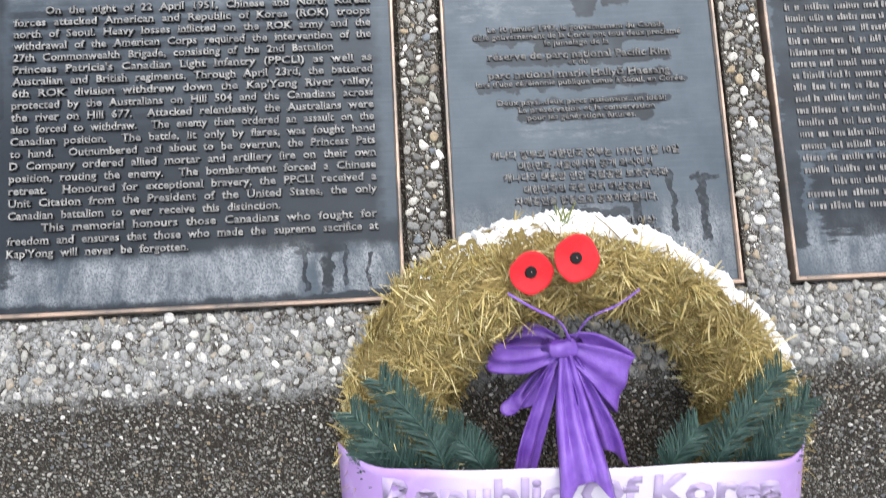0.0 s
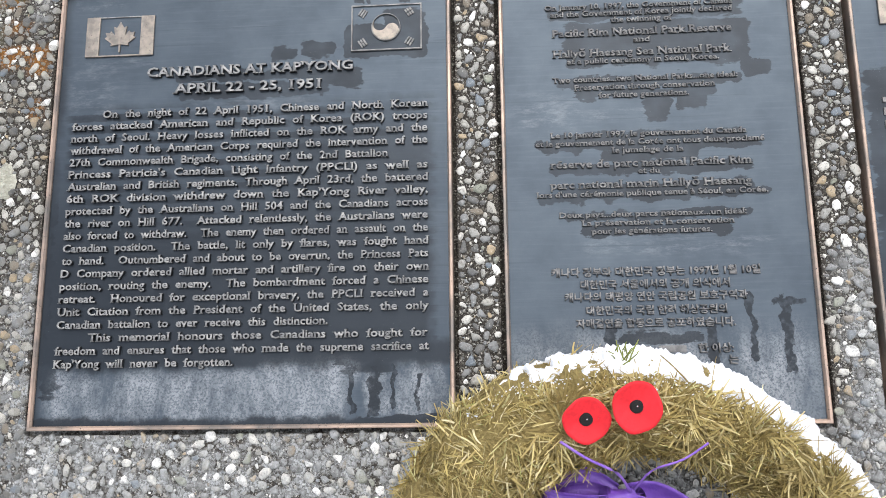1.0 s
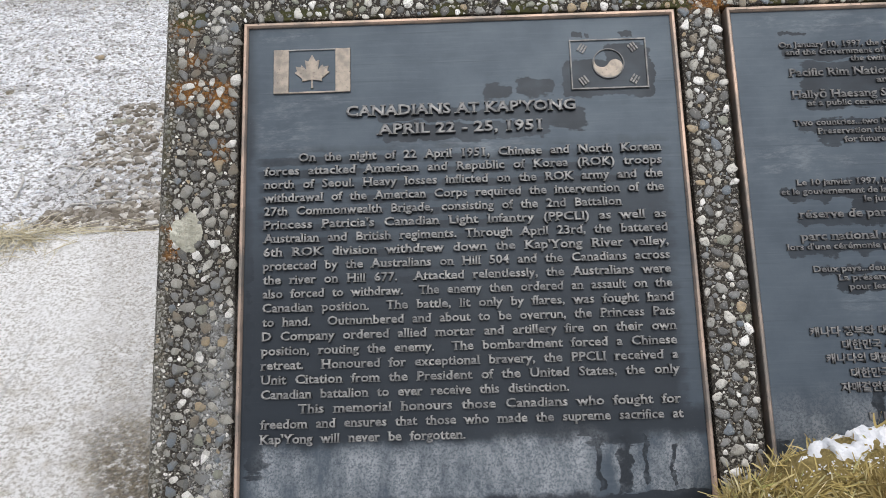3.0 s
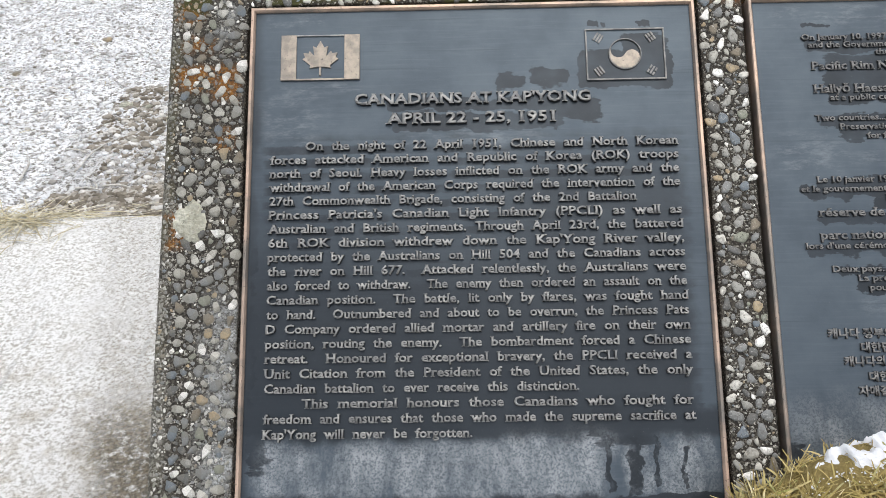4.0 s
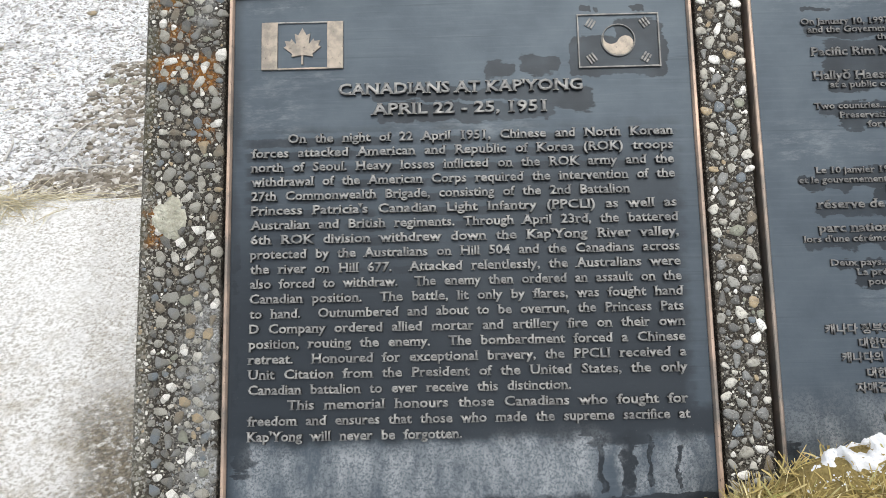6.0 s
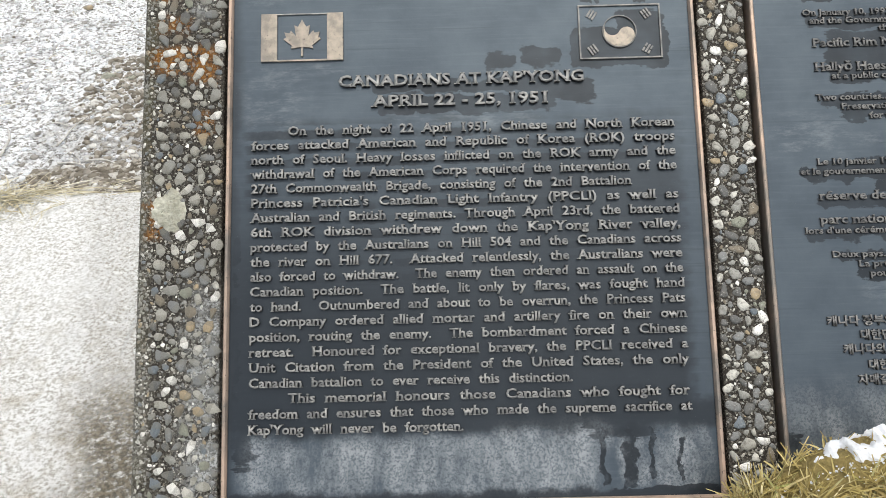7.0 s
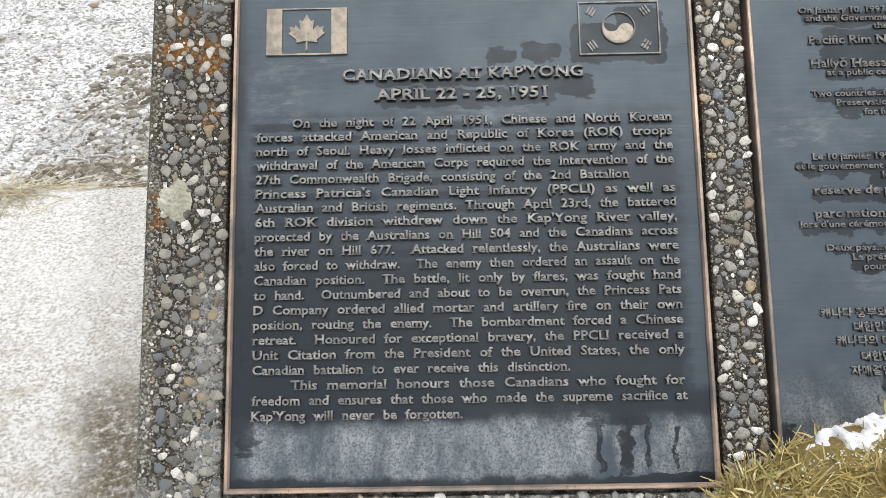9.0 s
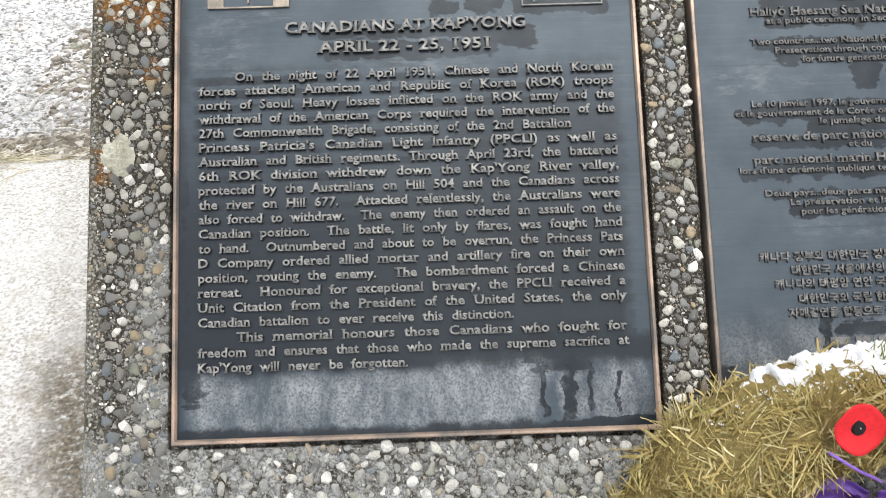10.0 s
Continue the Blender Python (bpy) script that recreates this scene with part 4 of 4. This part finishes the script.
ring_core()
SNOW0, SNOW1 = radians(8), radians(124)


def snow_edge(th):
    """Where the snow begins on the ring's side, as an angle from its front."""
    t = (th - SNOW0) / (SNOW1 - SNOW0)
    return radians(64 - 16 * math.sin(math.pi * min(1, max(0, t))) + 9 * noise.noise((th * 7, 0.0, 4.0)) + 3 * noise.noise((th * 31, 0.0, 7.0)))


def straw(count, lo, hi):
    """Chopped straw in tufts that lean together, with stray ends."""
    rows = []
    while len(rows) < count:
        th, psi = rng.uniform(0, 2 * math.pi), rng.uniform(radians(-112), radians(112))
        if SNOW0 < th < SNOW1 and psi > snow_edge(th) - 0.03 and rng.random() > (0.30 if th > 1.72 else 0.03):
            continue
        r = tube_r(th) - 0.010
        p = np.array(on_ring(th, psi, r))
        out = unit(np.array(on_ring(th, psi, r + 0.02)) - p)
        tan = np.array([-math.sin(th), math.cos(th), 0.0])
        across = np.cross(out, tan)
        lean = 7.0 * noise.noise((p[0] * 26, p[1] * 26, p[2] * 26))
        lift = 0.35 + 0.55 * noise.noise((p[0] * 60, p[1] * 60, p[2] * 60 + 9))
        for _ in range(rng.integers(2, 6)):
            a = lean + rng.normal(0, 0.65)
            way = unit(tan * math.cos(a) + across * math.sin(a) + out * max(0.05, lift + rng.normal(0, 0.25)))
            side = unit(np.cross(way, out) + rng.normal(0, 0.45, 3))
            length = rng.uniform(lo, hi) * (1.5 if rng.random() < 0.06 else 1.0)
            if SNOW0 - 0.05 < th < SNOW1 and psi > snow_edge(th) - 0.22:
                length *= 0.6
            rows.append((p + rng.normal(0, 0.0028, 3), way, length, rng.uniform(0.0007, 0.0023), -out * length * rng.uniform(-0.1, 0.35) + rng.normal(0, 0.003, 3), side))
    return strips(rows)


v, f = straw(46000, 0.008, 0.029)
part("straw", raw("straw", v, f), M_STRAW, wreath, "loose golden straw ends", kind="stuff")


def snow_cap():
    vs, fs, a, b = [], [], 260, 30
    for i in range(a + 1):
        th = SNOW0 + (SNOW1 - SNOW0) * i / a
        end = min(1.0, min(i, a - i) / 24)
        e0, e1 = snow_edge(th), radians(150)
        for j in range(b + 1):
            t = j / b
            psi = e0 + (e1 - e0) * t
            body = min(1.0, 4.5 * t) ** 0.5 * min(1.0, 6 * (1 - t)) ** 0.5
            thin = min(1.0, max(0.0, (th - 1.62) / 0.35)) * max(0.0, 0.35 + 1.5 * noise.noise((th * 26, t * 5, 11.0)))
            lump = 0.75 - 0.7 * thin + 0.55 * noise.noise((th * 14, t * 3, 9.0)) + 0.35 * noise.noise((th * 55, t * 9, 2.0)) + 0.16 * noise.noise((th * 150, t * 24, 5.0))
            vs.append(on_ring(th, psi, tube_r(th) - 0.010 + 0.0115 * body * end ** 0.5 * max(0.0, lump)))
    w = b + 1
    for i in range(a):
        for j in range(b):
            fs.append((i * w + j, i * w + j + 1, (i + 1) * w + j + 1, (i + 1) * w + j))
    part("snow_cap", raw("snow_cap", vs, fs, True), M_SNOW, wreath, "lumpy white snow lying along the top of the ring")
    # crumbs of snow below the edge of the cap
    ms = []
    for _ in range(420):
        th = rng.uniform(SNOW0 - 0.05, SNOW1 + 0.12)
        psi = snow_edge(th) - abs(rng.normal(0, 0.12))
        s = rng.uniform(0.0004, 0.0013)
        ms.append(Matrix.Translation(on_ring(th, psi, tube_r(th) + rng.uniform(-0.006, 0.002))) @ Matrix.Rotation(rng.uniform(0, 6), 4, "X") @ Matrix.Rotation(rng.uniform(0, 6), 4, "Z") @ Matrix.Diagonal((s, s * 0.8, s, 1)))
    joined_stones("snow_crumb", ms, M_SNOW, wreath, "crumbs of snow caught in the straw")


snow_cap()
sprout = []
for _ in range(16):
    w = unit(np.array([rng.normal(0.1, 0.5), 1.0, rng.normal(0.3, 0.4)]))
    sprout.append((np.array([-0.018 + rng.normal(0, 0.004), 0.238, 0.012 + rng.normal(0, 0.006)]), w, rng.uniform(0.012, 0.026), 0.0016, np.array([rng.normal(0, 0.004), 0, 0]), unit(np.cross(w, np.array([0.2, 0, 1.0])))))
v, f = strips(sprout)
M_SPROUT = leafy("green_grass_blades", [(0.0, (0.16, 0.20, 0.03)), (1.0, (0.36, 0.40, 0.10))])
part("grass_tuft", raw("grass_tuft", v, f), M_SPROUT, wreath, "small tuft of greenish blades")


def poppy(x, y, n, rx, ry, turn, tilt):
    """A felt poppy: a dished red disc of soft lobes, a black centre and a pin."""
    bm = bmesh.new()
    k, rings = 48, 7
    grid = []
    for j in range(rings + 1):
        q = j / rings
        row = []
        for i in range(k):
            a = 2 * math.pi * i / k
            edge = 1 + 0.022 * math.cos(4 * a + turn) + 0.012 * math.sin(7 * a + turn)
            row.append(bm.verts.new((rx * q * edge * math.cos(a), ry * q * edge * math.sin(a), 0.0045 * q * q + 0.0012 * q * math.sin(3 * a + turn) - 0.001)))
        grid.append(row)
    for p, q in zip(grid, grid[1:]):
        for i in range(k):
            bm.faces.new((p[i], p[(i + 1) % k], q[(i + 1) % k], q[i]))
    bmesh.ops.remove_doubles(bm, verts=bm.verts[:], dist=1e-6)
    for f in bm.faces:
        f.smooth = True
    ob = part("poppy", bm, M_POPPY, wreath, "red felt poppy with a black centre")
    ob.matrix_basis = Matrix.Translation((x, y, n)) @ Matrix.Rotation(tilt, 4, "X") @ Matrix.Rotation(0.05, 4, "Y")
    mod = ob.modifiers.new("felt", "SOLIDIFY")
    mod.thickness = 0.0008
    c = bmesh.new()
    bmesh.ops.create_cone(c, cap_ends=True, segments=24, radius1=0.0062, radius2=0.0054, depth=0.0022, matrix=Matrix.Translation((0, 0, 0.0008)))
    bmesh.ops.bevel(c, geom=[e for e in c.edges if abs(e.verts[0].co.z - e.verts[1].co.z) < 1e-5 and e.verts[0].co.z > 0], offset=0.0006, segments=2, affect="EDGES")
    part("black_centre", c, M_BLACK, ob, "black flocked centre disc")
    d = bmesh.new()
    bmesh.ops.create_uvsphere(d, u_segments=10, v_segments=6, radius=0.0009, matrix=Matrix.Translation((0.0004, 0.0006, 0.0022)))
    part("pin_head", d, M_PIN, ob, "small steel pin head")


poppy(-0.055, 0.205, 0.064, 0.0212, 0.0208, 0.4, -0.15)
poppy(-0.012, 0.2185, 0.068, 0.0216, 0.0232, 1.7, -0.22)


def spline(pts, n):
    """Smooth run of n + 1 points through the given ones."""
    p = [np.array(q, float) for q in pts]
    p = [2 * p[0] - p[1]] + p + [2 * p[-1] - p[-2]]
    out = []
    for i in range(n + 1):
        u = (len(p) - 3) * i / n
        k = min(int(u), len(p) - 4)
        t = u - k
        a, b, c, d = p[k:k + 4]
        out.append(0.5 * (2 * b + (c - a) * t + (2 * a - 5 * b + 4 * c - d) * t * t + (3 * b - a - 3 * c + d) * t ** 3))
    return out


def ribbon(name, pts, label="", fold=0.003, waves=2.0, notch=0.0):
    """A satin strip through (x, y, n, width, slant of its width in degrees)."""
    run = spline(pts, 30)
    bm = bmesh.new()
    k = 12
    grid = []
    for i, (x, y, n, w, s) in enumerate(run):
        a = radians(s)
        row = []
        for j in range(k + 1):
            t = j / k - 0.5
            off = fold * math.sin(waves * 2 * math.pi * (t + 0.1)) * min(1.0, 0.25 + i / 12) + 0.0028 * noise.noise((x * 55, y * 40, t * 7)) + 0.0012 * noise.noise((x * 150, y * 90, t * 15))
            row.append(bm.verts.new((x + t * w * math.cos(a), y + t * w * math.sin(a) + notch * (1 - 2 * abs(t)) * (i / 30) ** 3, n + off)))
        grid.append(row)
    for p, q in zip(grid, grid[1:]):
        for j in range(k):
            bm.faces.new((p[j], p[j + 1], q[j + 1], q[j]))
    for f in bm.faces:
        f.smooth = True
    ob = part(name, bm, M_SATIN, bow, label)
    mod = ob.modifiers.new("cloth", "SOLIDIFY")
    mod.thickness = 0.0005
    return ob


bow = part("bow", tube([(-0.036, 0.118, 0.042), (-0.030, 0.119, 0.049), (-0.021, 0.119, 0.051), (-0.012, 0.119, 0.048), (-0.006, 0.118, 0.042)], 0.0095, 12), M_SATIN, wreath, "purple satin bow with hanging tails")
ribbon("loop", [(-0.023, 0.118, 0.036, 0.018, 85), (-0.050, 0.124, 0.026, 0.030, 80), (-0.084, 0.116, 0.022, 0.036, 70), (-0.090, 0.108, 0.034, 0.034, 75), (-0.059, 0.108, 0.046, 0.030, 85), (-0.025, 0.116, 0.048, 0.018, 90)])
ribbon("loop", [(-0.015, 0.118, 0.036, 0.020, 95), (0.009, 0.105, 0.036, 0.050, 80), (0.035, 0.082, 0.042, 0.066, 72), (0.042, 0.078, 0.054, 0.062, 75), (0.020, 0.096, 0.062, 0.052, 85), (-0.015, 0.116, 0.050, 0.022, 95)])
ribbon("loop", [(-0.023, 0.116, 0.036, 0.018, 60), (-0.045, 0.086, 0.030, 0.040, 40), (-0.064, 0.060, 0.030, 0.046, 30), (-0.055, 0.052, 0.040, 0.040, 25), (-0.036, 0.085, 0.046, 0.030, 20), (-0.021, 0.114, 0.048, 0.016, 10)])
ribbon("tail", [(-0.023, 0.114, 0.046, 0.012, 0), (-0.038, 0.070, 0.048, 0.020, 5), (-0.053, 0.020, 0.050, 0.026, 8), (-0.062, -0.02, 0.052, 0.026, 20)], fold=0.003)
ribbon("tail", [(-0.015, 0.114, 0.050, 0.012, 0), (0.003, 0.070, 0.056, 0.026, -6), (0.016, 0.030, 0.060, 0.040, -12), (0.024, -0.002, 0.062, 0.046, -22)], fold=0.005, waves=2.4, notch=0.012)
ribbon("tail", [(-0.019, 0.114, 0.054, 0.012, 0), (-0.014, 0.060, 0.066, 0.034, 0), (-0.008, 0.010, 0.092, 0.048, 0), (-0.004, -0.030, 0.100, 0.056, 6)], fold=0.006, waves=2.6, notch=0.03)
M_CORD = satin_mat("purple_ribbon_cord", (0.20, 0.09, 0.46), (0.30, 0.16, 0.60))
part("cord", tube(spline([(-0.078, 0.186, 0.068), (-0.055, 0.172, 0.073), (-0.028, 0.154, 0.066), (-0.014, 0.128, 0.052)], 12), 0.0013), M_CORD, wreath, "thin purple cord tied round the ring")
part("cord", tube(spline([(0.050, 0.184, 0.069), (0.028, 0.170, 0.072), (0.002, 0.156, 0.066), (-0.010, 0.130, 0.052)], 12), 0.0010), M_CORD, wreath, "thin purple cord tied round the ring")


def sprig(base, tip, bow_out, length):
    """A flat fir sprig: a stem with two dense rows of needles."""
    run = spline([base, [(a + b) / 2 + c for a, b, c in zip(base, tip, bow_out)], tip], 46)
    rows = []
    for i, p in enumerate(run):
        d = unit(run[min(i + 1, 46)] - run[max(i - 1, 0)])
        side = unit(np.cross(d, np.array([0, 0, 1.0])))
        t = i / 46
        for s in (-1, 1):
            for _ in range(4):
                a = rng.uniform(0.55, 1.0)
                way = unit(d * math.cos(a) + s * side * math.sin(a) + np.array([0, 0, rng.uniform(-0.15, 0.12)]))
                wid = unit(np.cross(way, np.array([rng.normal(0, 0.3), rng.normal(0, 0.3), 1.0])))
                ln = length * (0.45 + 0.75 * math.sin(math.pi * min(1, 0.18 + 0.75 * (1 - t)))) * rng.uniform(0.8, 1.15)
                rows.append((p - np.array([0, 0, 0.001]) + rng.normal(0, 0.0008, 3), way, ln, rng.uniform(0.0013, 0.0019), np.array([0, 0, rng.normal(0, 0.002)]), wid))
    v, f = strips(rows, 2)
    ob = part("fir_sprig", raw("fir_sprig", v, f), M_FIR, wreath, "dark green artificial fir sprig")
    part("stem", tube(run[::6], 0.0016, 5, 0.5), M_FIR, ob)


for base, tip, b in (((-0.135, -0.03, 0.064), (-0.205, 0.100, 0.068), (0.010, 0.006, 0.006)), ((-0.160, -0.03, 0.064), (-0.236, 0.062, 0.058), (0.004, 0.006, 0.008)), ((-0.098, -0.03, 0.060), (-0.140, 0.045, 0.064), (0.008, 0.0, 0.003)), ((-0.175, -0.04, 0.066), (-0.225, 0.030, 0.064), (0, 0, 0.006)),
                     ((0.122, -0.05, 0.064), (0.196, 0.088, 0.068), (-0.010, 0.006, 0.006)), ((0.150, -0.05, 0.064), (0.230, 0.050, 0.058), (-0.004, 0.006, 0.008)), ((0.080, -0.05, 0.060), (0.116, 0.030, 0.064), (-0.008, 0.0, 0.003)), ((0.165, -0.05, 0.066), (0.215, 0.02, 0.064), (0, 0, 0.006))):
    sprig(base, tip, b, 0.024)


def sash_place(x, y):
    """A point of the sash: y down from its upper edge, carried round the ring at both ends."""
    side = max(0.0, abs(x) - 0.195) / 0.065
    n = 0.086 - 0.066 * min(1.0, side) ** 2.2 + 0.0015 * math.sin(x * 40 + y * 30)
    top = 0.009 + math.tan(ROLL) * x * 0.55 - 0.006 * math.cos(x * 6)
    return Vector((x * 0.985 - 0.004, top - y, n - 0.06 * y * (1 - min(1.0, side))))


def sash():
    bm = bmesh.new()
    grid = [[bm.verts.new(sash_place(-0.256 + 0.512 * i / 60, 0.10 * j / 10)) for j in range(11)] for i in range(61)]
    for p, q in zip(grid, grid[1:]):
        for j in range(10):
            bm.faces.new((p[j], p[j + 1], q[j + 1], q[j]))
    for f in bm.faces:
        f.smooth = True
    s = part("sash", bm, M_SASH, wreath, "white and lilac cloth sash with faded purple lettering")
    mod = s.modifiers.new("cloth", "SOLIDIFY")
    mod.thickness = 0.0006
    (t,) = text_meshes([("Republic Of Korea", 0.05, -0.208, 0.208, 0.0, "plain")], 0.001)
    for v in t.verts:
        q = sash_place(v.co.x, 0.046 - v.co.z)
        q.z += 0.0010 if v.co.y < FIELD else 0.0006
        v.co = q
    part("sash_lettering", t, M_INK, s, "faded purple printed words")


sash()

# ---- the plinth's stones, last ----
taken = {}
near = scatter(LEFT + 0.019, -0.0085, BROW + 0.004, TOP - 0.004, STONE_SIZES, 3600, taken)
near += scatter(LEFT + 0.005, LEFT + 0.022, BROW + 0.004, TOP - 0.004, STONE_SIZES[:7], 420, taken)
near.sort(key=lambda s: -s[2])
picked = [s for s in near if s[1] < 0.04][:300]
chosen = set(picked)
SHARED = []
for v, f in SHAPES:
    me = raw("pebble", v, f, True)
    me.materials.append(M_PEBBLE)
    SHARED.append(me)
for i, s in enumerate(picked):
    ob = new("pebble", SHARED[i % len(SHARED)])
    ob.parent = plinth
    ob.matrix_basis = stone_matrix(*s)
rest = [s for s in near if s not in chosen]
for x0, x1, z0, z1, n in ((0.4685, 0.5065, LOW, 0.0, 1700), (0.8475, 0.8895, LOW, 0.0, 1800), (1.362, RIGHT - 0.004, LOW, 0.0, 1200),
                          (0.0, RIGHT - 0.004, BROW + 0.004, LOW - 0.006, 5200), (0.0, RIGHT - 0.004, 0.006, TOP - 0.004, 3000)):
    rest += scatter(x0, x1, z0, z1, STONE_SIZES, n, taken)
FRONT = Matrix.Translation((0, FACE, BROW)) @ Matrix(((1, DEEP.x, UP.x, 0), (0, DEEP.y, UP.y, 0), (0, DEEP.z, UP.z, 0), (0, 0, 0, 1))) @ Matrix.Translation((0, -FACE, 0))
low = scatter(LEFT + 0.004, RIGHT - 0.004, -0.30, -0.006, STONE_SIZES[:9], 7500, {})
mats = [stone_matrix(*s) for s in rest] + [FRONT @ stone_matrix(*s) for s in low]
joined_stones("aggregate", mats, M_PEBBLES, plinth, "grey, white and tan rounded pebbles set in cement")
sand = []
for x0, x1, z0, z1, n in ((LEFT + 0.002, -0.0055, BROW + 0.004, TOP - 0.004, 6000), (0.4655, 0.5095, LOW, 0.0, 2400), (0.8445, 0.8925, LOW, 0.0, 2400), (0.0, RIGHT - 0.004, BROW + 0.004, LOW - 0.006, 9000), (0.0, RIGHT - 0.004, 0.006, TOP - 0.004, 5000)):
    sand += [stone_matrix(rng.uniform(x0, x1), rng.uniform(z0, z1), s) for s in rng.uniform(0.0004, 0.0011, n)]
sand += [FRONT @ stone_matrix(rng.uniform(LEFT + 0.004, RIGHT - 0.004), rng.uniform(-0.28, -0.004), s) for s in rng.uniform(0.0005, 0.0012, 9000)]
joined_stones("coarse_sand", sand, M_SAND, plinth, "coarse sand grains between the pebbles", GRAINS, False)


def lichen():
    bm = bmesh.new()
    k, rings = 64, 12
    grid = []
    for j in range(rings + 1):
        q = j / rings
        row = []
        for i in range(k):
            a = 2 * math.pi * i / k
            e = 0.0185 * (1 + 0.40 * noise.noise((math.cos(a) * 1.2, math.sin(a) * 1.2, 3.0)) + 0.16 * noise.noise((math.cos(a) * 4, math.sin(a) * 4, 8.0)) + 0.10 * noise.noise((math.cos(a) * 11, math.sin(a) * 11, 2.0)))
            x, z = -0.056 + q * e * math.cos(a), -0.226 + 1.15 * q * e * math.sin(a)
            lift = (0.0042 + 0.0026 * noise.noise((x * 190, z * 190, 1.0)) + 0.0012 * noise.noise((x * 520, z * 520, 4.0))) * (1 - q ** 6)
            row.append(bm.verts.new((x, FACE + 0.001 - lift, z)))
        grid.append(row)
    for p, q in zip(grid, grid[1:]):
        for i in range(k):
            bm.faces.new((p[i], p[(i + 1) % k], q[(i + 1) % k], q[i]))
    bmesh.ops.remove_doubles(bm, verts=bm.verts[:], dist=1e-6)
    bmesh.ops.recalc_face_normals(bm, faces=bm.faces[:])
    for f in bm.faces:
        f.smooth = True
    part("lichen_patch", bm, M_LICHEN, plinth, "crusty pale beige lichen patch")


lichen()
